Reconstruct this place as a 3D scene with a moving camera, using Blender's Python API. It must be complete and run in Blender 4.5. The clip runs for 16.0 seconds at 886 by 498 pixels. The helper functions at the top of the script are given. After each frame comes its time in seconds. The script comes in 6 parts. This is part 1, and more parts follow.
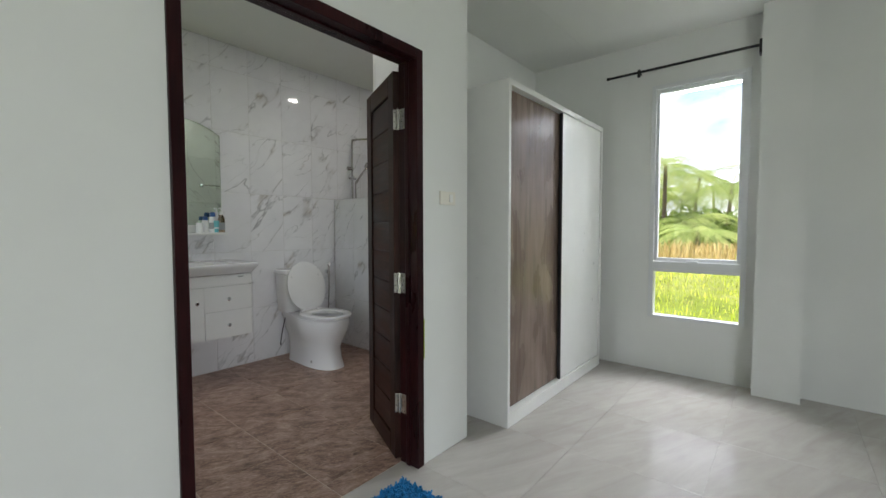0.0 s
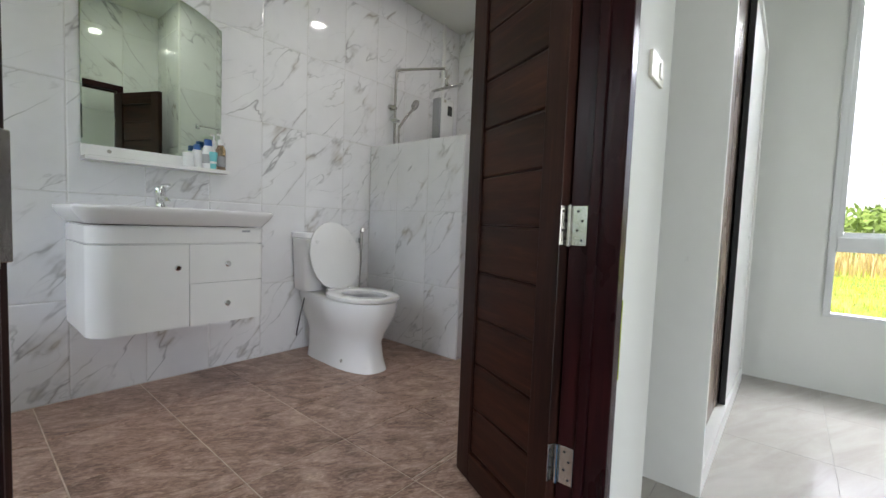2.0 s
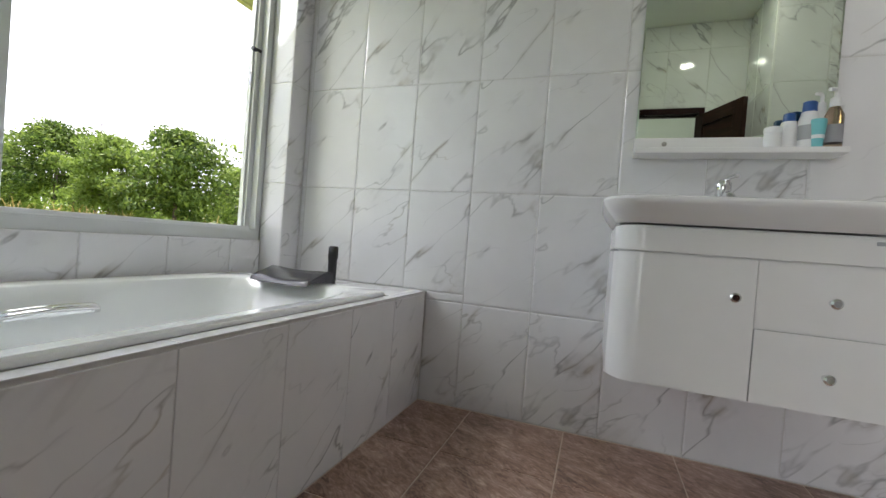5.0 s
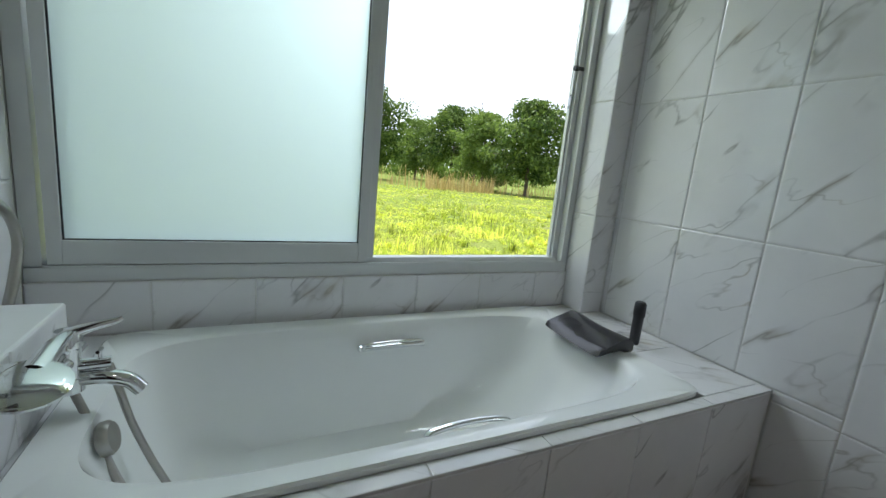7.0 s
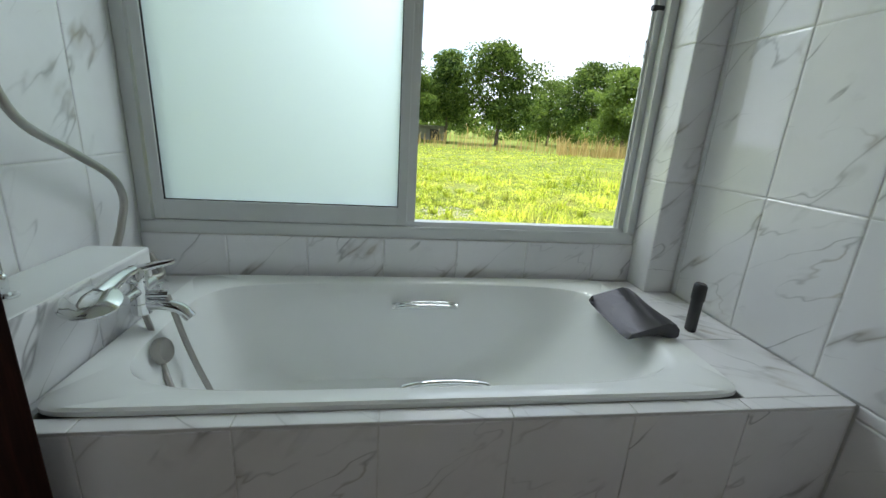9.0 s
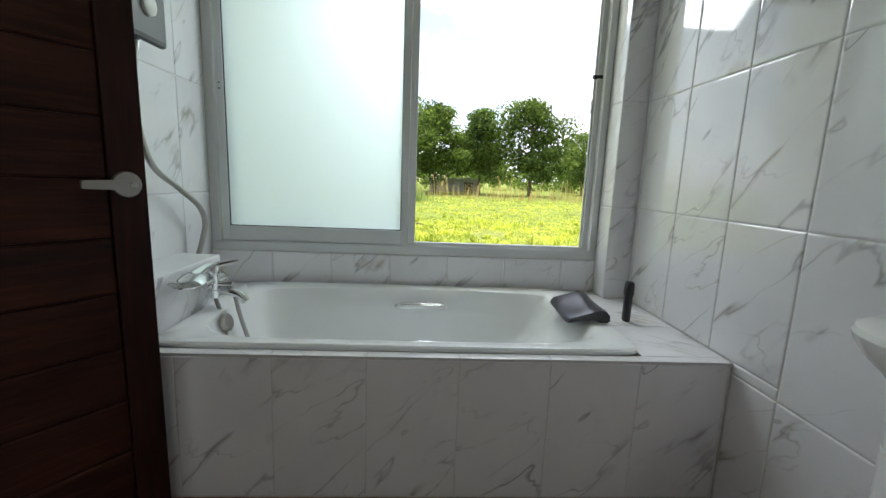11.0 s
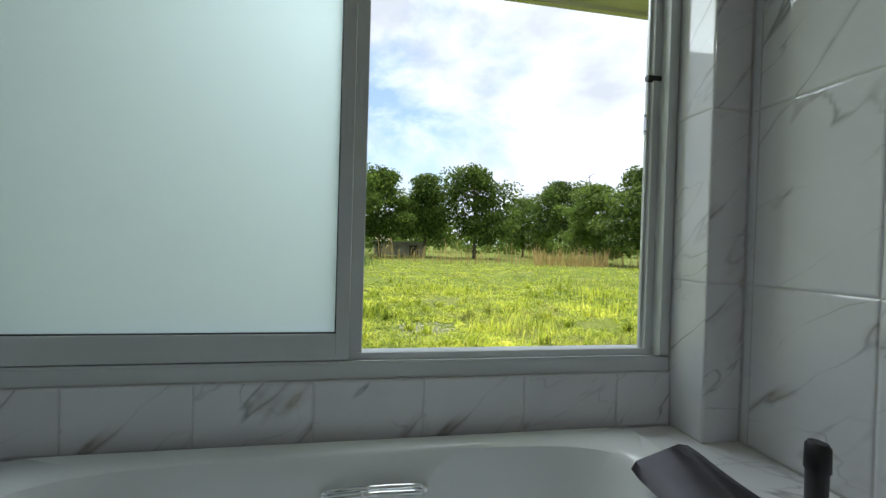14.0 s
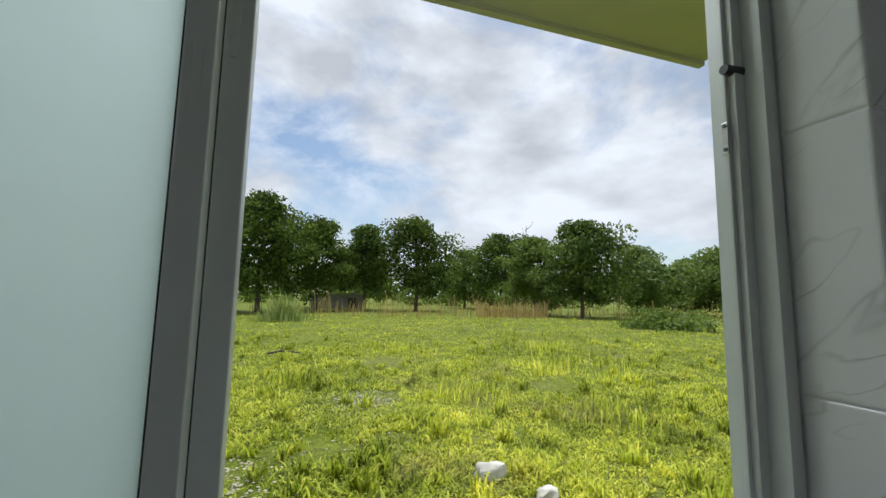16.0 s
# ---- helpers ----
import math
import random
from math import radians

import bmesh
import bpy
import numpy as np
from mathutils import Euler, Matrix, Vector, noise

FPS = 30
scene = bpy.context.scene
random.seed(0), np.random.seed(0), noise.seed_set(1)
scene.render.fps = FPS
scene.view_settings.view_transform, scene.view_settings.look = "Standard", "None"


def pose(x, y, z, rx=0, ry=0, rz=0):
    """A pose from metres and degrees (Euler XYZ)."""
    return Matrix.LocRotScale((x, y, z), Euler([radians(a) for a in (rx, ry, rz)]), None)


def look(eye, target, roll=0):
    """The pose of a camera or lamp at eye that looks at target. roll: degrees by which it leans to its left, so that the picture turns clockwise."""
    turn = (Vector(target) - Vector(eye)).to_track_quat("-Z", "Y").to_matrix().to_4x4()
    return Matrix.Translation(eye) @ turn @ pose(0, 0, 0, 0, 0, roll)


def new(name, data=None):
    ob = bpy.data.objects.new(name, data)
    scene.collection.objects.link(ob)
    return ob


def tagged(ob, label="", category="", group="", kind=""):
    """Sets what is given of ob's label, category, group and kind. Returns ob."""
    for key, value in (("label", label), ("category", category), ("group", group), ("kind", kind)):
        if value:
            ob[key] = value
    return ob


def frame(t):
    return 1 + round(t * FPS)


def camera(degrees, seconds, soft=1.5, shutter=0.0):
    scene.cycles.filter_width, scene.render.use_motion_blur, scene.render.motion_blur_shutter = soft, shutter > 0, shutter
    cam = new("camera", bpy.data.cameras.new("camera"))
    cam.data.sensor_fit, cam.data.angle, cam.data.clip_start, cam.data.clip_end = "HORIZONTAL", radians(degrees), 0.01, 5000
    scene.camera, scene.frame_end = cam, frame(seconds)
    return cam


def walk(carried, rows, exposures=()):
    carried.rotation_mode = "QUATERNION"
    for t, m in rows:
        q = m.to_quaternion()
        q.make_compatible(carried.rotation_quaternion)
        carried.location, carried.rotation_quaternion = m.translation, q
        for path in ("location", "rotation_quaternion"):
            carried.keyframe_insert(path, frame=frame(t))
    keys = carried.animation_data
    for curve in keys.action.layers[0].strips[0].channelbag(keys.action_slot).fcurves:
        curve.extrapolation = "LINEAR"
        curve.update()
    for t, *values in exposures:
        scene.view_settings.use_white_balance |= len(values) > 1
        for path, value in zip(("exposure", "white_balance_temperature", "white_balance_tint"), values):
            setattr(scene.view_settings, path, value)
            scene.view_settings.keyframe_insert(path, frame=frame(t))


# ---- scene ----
cam = camera(93.8, 16.0)
PATH = [
    (0, (-0.171, -3.711, 1.197), (1.362, -2.431, 1.104), -0.1),
    (0.5, (-0.021, -3.432, 1.172), (1.555, -2.203, 1.075), 0.4),
    (1, (0.1, -3.13, 1.127), (1.705, -1.942, 1.021), 0.9),
    (1.5, (0.207, -2.855, 1.024), (1.794, -1.643, 0.908), 1.5),
    (2, (0.285, -2.628, 0.92), (1.816, -1.346, 0.799), 2.2),
    (2.5, (0.384, -2.485, 0.815), (1.762, -1.041, 0.695), 2.9),
    (3, (0.523, -2.348, 0.763), (1.614, -0.675, 0.661), 3.4),
    (3.5, (0.621, -2.158, 0.755), (1.348, -0.296, 0.684), 3.8),
    (4, (0.664, -1.988, 0.715), (0.919, -0.005, 0.687), 4.1),
    (4.5, (0.646, -1.899, 0.729), (0.438, 0.09, 0.712), 4.3),
    (5, (0.587, -1.846, 0.761), (-0.107, 0.03, 0.73), 4.5),
    (5.2, (0.546, -1.822, 0.768), (-0.317, -0.018, 0.729), 4.9),
    (7.5, (0.495, -1.535, 1.186), (-1.341, -0.922, 0.683), 4.8),
    (8, (0.486, -1.442, 1.181), (-1.372, -1.005, 0.581), 4.3),
    (10.5, (1.046, -1.085, 1.127), (-0.907, -0.994, 0.704), 2.4),
    (11, (1.14, -1.08, 1.112), (-0.83, -0.986, 0.781), 2.2),
    (11.5, (1.155, -1.089, 1.087), (-0.829, -0.989, 0.852), 2.0),
    (12, (1.08, -1.103, 1.038), (-0.91, -0.992, 0.874), 1.7),
    (12.5, (0.906, -1.115, 0.995), (-1.086, -0.98, 0.877), 1.5),
    (13, (0.645, -1.111, 1.02), (-1.344, -0.923, 0.924), 1.4),
    (13.5, (0.397, -1.115, 1.061), (-1.585, -0.858, 1.0), 1.6),
    (14, (0.13, -1.117, 1.096), (-1.839, -0.767, 1.073), 1.7),
    (14.5, (-0.095, -1.07, 1.125), (-2.044, -0.622, 1.14), 1.8),
    (15, (-0.28, -1.061, 1.115), (-2.207, -0.525, 1.167), 1.8),
    (15.5, (-0.459, -1.07, 1.118), (-2.362, -0.467, 1.232), 2.0),
    (16, (-0.519, -1.041, 1.176), (-2.408, -0.425, 1.406), 1.1),
]
EXPOSURES = [(0, 1.2, 6450, 11), (1, 1.3, 6350, 11), (2, 1.8, 6400, 13), (3, 2.15, 6550, 16), (3.5, 2.1, 6600, 16), (4.5, 1.7, 6650, 14), (5.2, 1.52, 6550, 13), (7.5, 0.82, 6000, 4), (8.2, 0.88, 6050, 4), (10.5, 1.08, 6350, 8), (11.5, 1.12, 6400, 9), (12.5, 0.95, 6300, 9), (13.2, 0.58, 6150, 7), (14.5, 0.08, 6150, 5), (16, -0.3, 6300, 5)]
walk(cam, [(t, look(eye, target, roll)) for t, eye, target, roll in PATH], EXPOSURES)

# ---- light ----
SUN_EL, SUN_AZ = 63.0, 160.0  # elevation; azimuth counter-clockwise from +x

world = bpy.data.worlds.new("sky")
scene.world = world
world.use_nodes = True
wn, wl = world.node_tree.nodes, world.node_tree.links
wn.clear()
w_out = wn.new("ShaderNodeOutputWorld")
w_bg = wn.new("ShaderNodeBackground")
w_sky = wn.new("ShaderNodeTexSky")
w_sky.sky_type = "NISHITA"
w_sky.sun_disc = False
w_sky.sun_elevation = radians(SUN_EL)
w_sky.sun_rotation = radians(90 - SUN_AZ)
w_bg.inputs["Strength"].default_value = 0.14
w_co = wn.new("ShaderNodeTexCoord")
w_map = wn.new("ShaderNodeMapping")
w_map.inputs["Scale"].default_value = (1.2, 1.2, 2.5)
w_map.inputs["Location"].default_value = (3.1, 1.7, 0.4)
w_noise = wn.new("ShaderNodeTexNoise")
w_noise.inputs["Scale"].default_value = 1.5
w_noise.inputs["Detail"].default_value = 9
w_noise.inputs["Roughness"].default_value = 0.60
w_noise.inputs["Distortion"].default_value = 0.35
w_ramp = wn.new("ShaderNodeValToRGB")
w_ramp.color_ramp.elements[0].position = 0.38
w_ramp.color_ramp.elements[1].position = 0.55
w_noise2 = wn.new("ShaderNodeTexNoise")
w_noise2.inputs["Scale"].default_value = 3.2
w_noise2.inputs["Detail"].default_value = 8
w_shade = wn.new("ShaderNodeMapRange")
w_shade.inputs["From Min"].default_value = 0.36
w_shade.inputs["From Max"].default_value = 0.62
w_shade.inputs["To Min"].default_value = 5.1
w_shade.inputs["To Max"].default_value = 8.2
w_cloud = wn.new("ShaderNodeCombineColor")
w_mix = wn.new("ShaderNodeMix")
w_mix.data_type = "RGBA"
wl.new(w_co.outputs["Generated"], w_map.inputs["Vector"])
wl.new(w_map.outputs["Vector"], w_noise.inputs["Vector"])
wl.new(w_map.outputs["Vector"], w_noise2.inputs["Vector"])
wl.new(w_noise.outputs["Fac"], w_ramp.inputs["Fac"])
wl.new(w_noise2.outputs["Fac"], w_shade.inputs["Value"])
for ch, tone in (("Red", 0.98), ("Green", 1.0), ("Blue", 1.10)):
    w_tone = wn.new("ShaderNodeMath")
    w_tone.operation = "MULTIPLY"
    w_tone.inputs[1].default_value = tone
    wl.new(w_shade.outputs["Result"], w_tone.inputs[0])
    wl.new(w_tone.outputs["Value"], w_cloud.inputs[ch])
wl.new(w_ramp.outputs["Color"], w_mix.inputs["Factor"])
wl.new(w_sky.outputs["Color"], w_mix.inputs["A"])
wl.new(w_cloud.outputs["Color"], w_mix.inputs["B"])
wl.new(w_mix.outputs["Result"], w_bg.inputs["Color"])
wl.new(w_bg.outputs["Background"], w_out.inputs["Surface"])

sun_data = bpy.data.lights.new("sun", "SUN")
sun_data.energy, sun_data.angle, sun_data.color = 5.0, radians(0.6), (1.0, 0.95, 0.86)
sun_ob = new("sun", sun_data)
sun_dir = Vector((math.cos(radians(SUN_AZ)) * math.cos(radians(SUN_EL)),
                  math.sin(radians(SUN_AZ)) * math.cos(radians(SUN_EL)), math.sin(radians(SUN_EL))))
sun_ob.matrix_world = look(sun_dir * 50, (0, 0, 0))


def window_light(name, eye, target, w, h, watts, color=(0.93, 0.97, 1.0)):
    """Adds an unseen area lamp that stands in for sky light through an opening."""
    d = bpy.data.lights.new(name, "AREA")
    d.shape, d.size, d.size_y, d.energy, d.color = "RECTANGLE", w, h, watts, color
    ob = new(name, d)
    ob.matrix_world = look(eye, target)
    return ob


# Added fill under the eaves above the tub window; no fitting hangs there.
window_light("bathroom_sky_fill", (-1.72, -0.66, 2.52), (-0.3, -0.72, 1.1), 0.95, 0.75, 13)
# Added fill lamp at the assumed south opening, behind the viewer.
window_light("bedroom_unseen_fill", (-1.3, -7.27, 1.15), (0.2, -3.0, 0.5), 2.0, 2.0, 30)
# Added fill tucked under the road eaves to lift the bedroom floor.
window_light("bedroom_sky_fill", (4.12, -3.13, 2.59), (3.5, -3.13, 0.6), 0.62, 0.6, 42)

# ---- materials ----


def material(name, rough=0.5, metal=0.0, spec=0.5, coat=0.0):
    m = bpy.data.materials.new(name)
    m.use_nodes = True
    b = m.node_tree.nodes["Principled BSDF"]
    b.inputs["Roughness"].default_value = rough
    b.inputs["Metallic"].default_value = metal
    b.inputs["Specular IOR Level"].default_value = spec
    b.inputs["Coat Weight"].default_value = coat
    return m, m.node_tree.nodes, m.node_tree.links, b


def noise_node(nodes, links, vec, scale, detail=4, rough=0.55, distort=0.0, stretch=None, turn=None):
    n = nodes.new("ShaderNodeTexNoise")
    n.inputs["Scale"].default_value = scale
    n.inputs["Detail"].default_value = detail
    n.inputs["Roughness"].default_value = rough
    n.inputs["Distortion"].default_value = distort
    if stretch or turn:
        for key, value in (("Rotation", turn or (0, 0, 0)), ("Scale", stretch or (1, 1, 1))):
            mp = nodes.new("ShaderNodeMapping")
            mp.inputs[key].default_value = value
            links.new(vec, mp.inputs["Vector"])
            vec = mp.outputs["Vector"]
    links.new(vec, n.inputs["Vector"])
    return n.outputs["Fac"]


def ramp(nodes, links, fac, stops):
    r = nodes.new("ShaderNodeValToRGB")
    el = r.color_ramp.elements
    while len(el) < len(stops):
        el.new(0.5)
    for e, (p, c) in zip(el, stops):
        e.position, e.color = p, (*c, 1) if len(c) == 3 else c
    links.new(fac, r.inputs["Fac"])
    return r.outputs["Color"]


def mixed(nodes, links, fac, a, b, mode="MIX"):
    m = nodes.new("ShaderNodeMix")
    m.data_type, m.blend_type = "RGBA", mode
    for sock, v in (("Factor", fac), ("A", a), ("B", b)):
        if isinstance(v, (int, float)):
            m.inputs[sock].default_value = v
        elif isinstance(v, tuple):
            m.inputs[sock].default_value = (*v, 1)
        else:
            links.new(v, m.inputs[sock])
    return m.outputs["Result"]


def math_node(nodes, links, op, a, b=0.0):
    n = nodes.new("ShaderNodeMath")
    n.operation = op
    for i, v in enumerate((a, b)):
        if isinstance(v, (int, float)):
            n.inputs[i].default_value = v
        else:
            links.new(v, n.inputs[i])
    return n.outputs["Value"]


def bump(nodes, links, bsdf, height, strength=0.1, dist=0.01):
    b = nodes.new("ShaderNodeBump")
    b.inputs["Strength"].default_value = strength
    b.inputs["Distance"].default_value = dist
    links.new(height, b.inputs["Height"])
    links.new(b.outputs["Normal"], bsdf.inputs["Normal"])


def object_vec(nodes, links, spread=20.0):
    """Local coordinates, shifted by a random step for each object."""
    tc = nodes.new("ShaderNodeTexCoord")
    oi = nodes.new("ShaderNodeObjectInfo")
    mul = nodes.new("ShaderNodeVectorMath")
    mul.operation = "MULTIPLY_ADD"
    cb = nodes.new("ShaderNodeCombineXYZ")
    step = math_node(nodes, links, "FLOOR", math_node(nodes, links, "MULTIPLY", oi.outputs["Random"], 23.0))
    links.new(step, cb.inputs["X"])
    links.new(step, cb.inputs["Z"])
    links.new(cb.outputs["Vector"], mul.inputs[0])
    mul.inputs[1].default_value = (spread, spread, spread * 0.7)
    links.new(tc.outputs["Object"], mul.inputs[2])
    return mul.outputs["Vector"], oi.outputs["Random"]


def plain(name, color, rough=0.5, metal=0.0, vary=0.06, scale=8.0, bump_s=0.03, spec=0.5, coat=0.0, fine=90.0):
    m, n, l, b = material(name, rough, metal, spec, coat)
    tc = n.new("ShaderNodeTexCoord").outputs["Object"]
    big = noise_node(n, l, tc, scale, 5)
    dark = tuple(c * (1 - vary) for c in color)
    light = tuple(min(1, c * (1 + vary)) for c in color)
    l.new(ramp(n, l, big, [(0.3, dark), (0.7, light)]), b.inputs["Base Color"])
    small = noise_node(n, l, tc, fine, 3)
    rr = n.new("ShaderNodeMapRange")
    rr.inputs["To Min"].default_value, rr.inputs["To Max"].default_value = rough * 0.8, min(1, rough * 1.2)
    l.new(big, rr.inputs["Value"])
    l.new(rr.outputs["Result"], b.inputs["Roughness"])
    if bump_s:
        bump(n, l, b, small, bump_s, 0.004)
    return m


def marble_tile():
    m, n, l, b = material("marble_look_tile", 0.055, spec=0.5)
    v, rnd = object_vec(n, l)
    cloud = noise_node(n, l, v, 3.0, 5)
    base = ramp(n, l, cloud, [(0.3, (0.75, 0.75, 0.77)), (0.65, (0.82, 0.82, 0.84))])

    def vein(scale, width, turn, stretch, distort, seed):
        mp = n.new("ShaderNodeMapping")
        mp.inputs["Location"].default_value = (seed, seed * 0.7, seed)
        l.new(v, mp.inputs["Vector"])
        f = noise_node(n, l, mp.outputs["Vector"], scale, 4.2, 0.50, distort, stretch, turn)
        d = math_node(n, l, "ABSOLUTE", math_node(n, l, "SUBTRACT", f, 0.5))
        return ramp(n, l, d, [(0.0, (1, 1, 1)), (width, (0, 0, 0))]), f
    v1, f1 = vein(1.9, 0.0085, (0, 0, radians(-50)), (0.45, 1.6, 1), 0.1, 3.3)
    v2, f2 = vein(2.6, 0.0065, (0, 0, radians(-30)), (0.55, 1.4, 1), 0.15, 8.1)
    v3, f3 = vein(1.9, 0.032, (0, 0, radians(-50)), (0.45, 1.6, 1), 0.1, 3.3)
    gate = ramp(n, l, noise_node(n, l, v, 3.8, 3), [(0.42, (0.10, 0.10, 0.10)), (0.60, (1, 1, 1))])
    gate2 = ramp(n, l, noise_node(n, l, v, 4.6, 3, 0.5, 0.2, (1, 1, 1), (0.4, 0.2, 1.0)), [(0.44, (0, 0, 0)), (0.66, (1, 1, 1))])
    gate3 = ramp(n, l, noise_node(n, l, v, 5.0, 3, 0.5), [(0.50, (0, 0, 0)), (0.60, (1, 1, 1))])
    hue = noise_node(n, l, v, 5.0, 2)
    thin = ramp(n, l, hue, [(0.52, (0.40, 0.40, 0.415)), (0.70, (0.48, 0.435, 0.38))])
    dark = ramp(n, l, hue, [(0.52, (0.29, 0.29, 0.305)), (0.68, (0.41, 0.37, 0.325))])
    c = mixed(n, l, mixed(n, l, 1.0, v1, gate, "MULTIPLY"), base, thin)
    c = mixed(n, l, mixed(n, l, 0.75, (0.0, 0.0, 0.0), mixed(n, l, 1.0, v2, gate2, "MULTIPLY")), c, thin)
    smear = mixed(n, l, 1.0, mixed(n, l, 1.0, v3, gate, "MULTIPLY"), gate3, "MULTIPLY")
    c = mixed(n, l, mixed(n, l, 0.68, (0.0, 0.0, 0.0), smear), c, dark)
    l.new(c, b.inputs["Base Color"])
    bump(n, l, b, noise_node(n, l, v, 6.0, 2), 0.04, 0.01)
    return m


def brown_tile():
    m, n, l, b = material("brown_floor_tile", 0.34, spec=0.4)
    v, rnd = object_vec(n, l)
    big = noise_node(n, l, v, 4.0, 7, 0.68, 1.5, (1, 1.9, 1), (0, 0, radians(35)))
    fine = noise_node(n, l, v, 21.0, 6, 0.7, 1.5, (1, 2.6, 1), (0, 0, radians(30)))
    c1 = ramp(n, l, big, [(0.34, (0.085, 0.045, 0.033)), (0.50, (0.34, 0.212, 0.163)), (0.66, (0.62, 0.46, 0.38))])
    c2 = ramp(n, l, fine, [(0.38, (0.085, 0.045, 0.033)), (0.52, (0.32, 0.205, 0.16)), (0.66, (0.62, 0.48, 0.40))])
    c = mixed(n, l, 0.5, c1, c2)
    l.new(c, b.inputs["Base Color"])
    l.new(ramp(n, l, fine, [(0.3, (0.28,) * 3), (0.7, (0.44,) * 3)]), b.inputs["Roughness"])
    bump(n, l, b, fine, 0.10, 0.004)
    return m


def grey_tile():
    m, n, l, b = material("grey_floor_tile", 0.22, spec=0.5)
    v, rnd = object_vec(n, l)
    big = noise_node(n, l, v, 1.6, 6, 0.6, 0.6)
    streak = noise_node(n, l, v, 4.0, 6, 0.62, 0.8, (0.5, 2.6, 1), (0, 0, radians(25)))
    c1 = ramp(n, l, big, [(0.3, (0.42, 0.395, 0.365)), (0.7, (0.49, 0.465, 0.435))])
    c2 = ramp(n, l, streak, [(0.35, (0.37, 0.34, 0.31)), (0.65, (0.55, 0.53, 0.50))])
    l.new(mixed(n, l, 0.36, c1, c2), b.inputs["Base Color"])
    l.new(ramp(n, l, streak, [(0.3, (0.15,) * 3), (0.7, (0.21,) * 3)]), b.inputs["Roughness"])
    bump(n, l, b, noise_node(n, l, v, 40.0, 3), 0.02, 0.004)
    return m


def wood(name, dark, mid, light, rough, axis=2, coat=0.0, scale=9.0, bump_s=0.12):
    m, n, l, b = material(name, rough, spec=0.16, coat=coat)
    b.inputs["Coat Roughness"].default_value = 0.18
    v, rnd = object_vec(n, l)
    st = [6.0, 6.0, 6.0]
    st[axis] = 0.45
    g = noise_node(n, l, v, scale, 7, 0.65, 0.5, tuple(st))
    big = noise_node(n, l, v, 3.0, 4, 0.5, 0.6, tuple(0.5 if i == axis else 1.6 for i in range(3)))
    c = mixed(n, l, 0.45, ramp(n, l, g, [(0.3, dark), (0.52, mid), (0.75, light)]),
              ramp(n, l, big, [(0.3, dark), (0.55, mid), (0.75, light)]))
    l.new(c, b.inputs["Base Color"])
    l.new(ramp(n, l, big, [(0.3, (rough * 0.8,) * 3), (0.7, (rough * 1.25,) * 3)]), b.inputs["Roughness"])
    bump(n, l, b, g, bump_s, 0.003)
    return m


def frosted():
    m = bpy.data.materials.new("frosted_glass")
    m.use_nodes = True
    n, l = m.node_tree.nodes, m.node_tree.links
    n.clear()
    out = n.new("ShaderNodeOutputMaterial")
    tr = n.new("ShaderNodeBsdfTranslucent")
    tr.inputs["Color"].default_value = (0.80, 0.875, 0.88, 1)
    df = n.new("ShaderNodeBsdfDiffuse")
    df.inputs["Color"].default_value = (0.62, 0.68, 0.67, 1)
    gl = n.new("ShaderNodeBsdfGlossy")
    gl.inputs["Roughness"].default_value = 0.35
    m1, m2 = n.new("ShaderNodeMixShader"), n.new("ShaderNodeMixShader")
    m1.inputs[0].default_value = 0.03
    m2.inputs[0].default_value = 0.03
    l.new(tr.outputs[0], m1.inputs[1])
    l.new(df.outputs[0], m1.inputs[2])
    l.new(m1.outputs[0], m2.inputs[1])
    l.new(gl.outputs[0], m2.inputs[2])
    l.new(m2.outputs[0], out.inputs["Surface"])
    return m


def clear_glass(name, color=(1, 1, 1), rough=0.0):
    m, n, l, b = material(name, rough)
    b.inputs["Base Color"].default_value = (*color, 1)
    b.inputs["Transmission Weight"].default_value = 1.0
    b.inputs["IOR"].default_value = 1.45
    return m


def foliage(name, dark, mid, light, through_w=0.35, patches=0.0):
    m = bpy.data.materials.new(name)
    m.use_nodes = True
    n, l = m.node_tree.nodes, m.node_tree.links
    b = n["Principled BSDF"]
    b.inputs["Roughness"].default_value = 0.6
    b.inputs["Specular IOR Level"].default_value = 0.25
    geo = n.new("ShaderNodeNewGeometry")
    tc = n.new("ShaderNodeTexCoord")
    isl = ramp(n, l, geo.outputs["Random Per Island"], [(0.0, dark), (0.5, mid), (1.0, light)])
    big = ramp(n, l, noise_node(n, l, tc.outputs["Object"], 0.35, 3), [(0.35, dark), (0.65, light)])
    c = mixed(n, l, 0.28, isl, big)
    if patches:
        tone = noise_node(n, l, tc.outputs["Object"], 1.7, 5, 0.65)
        c = mixed(n, l, patches, c, ramp(n, l, tone, [(0.34, (0.46, 0.52, 0.48)), (0.48, (1.05, 1.05, 1.0)), (0.66, (1.4, 1.28, 1.25))]), "MULTIPLY")
        dry = ramp(n, l, noise_node(n, l, tc.outputs["Object"], 0.55, 4, 0.6), [(0.56, (0, 0, 0)), (0.70, (0.6, 0.6, 0.6))])
        c = mixed(n, l, dry, c, (0.46, 0.42, 0.20))
    l.new(c, b.inputs["Base Color"])
    tr = n.new("ShaderNodeBsdfTranslucent")
    l.new(c, tr.inputs["Color"])
    mx = n.new("ShaderNodeMixShader")
    mx.inputs[0].default_value = through_w
    l.new(b.outputs[0], mx.inputs[1])
    l.new(tr.outputs[0], mx.inputs[2])
    l.new(mx.outputs[0], n["Material Output"].inputs["Surface"])
    return m


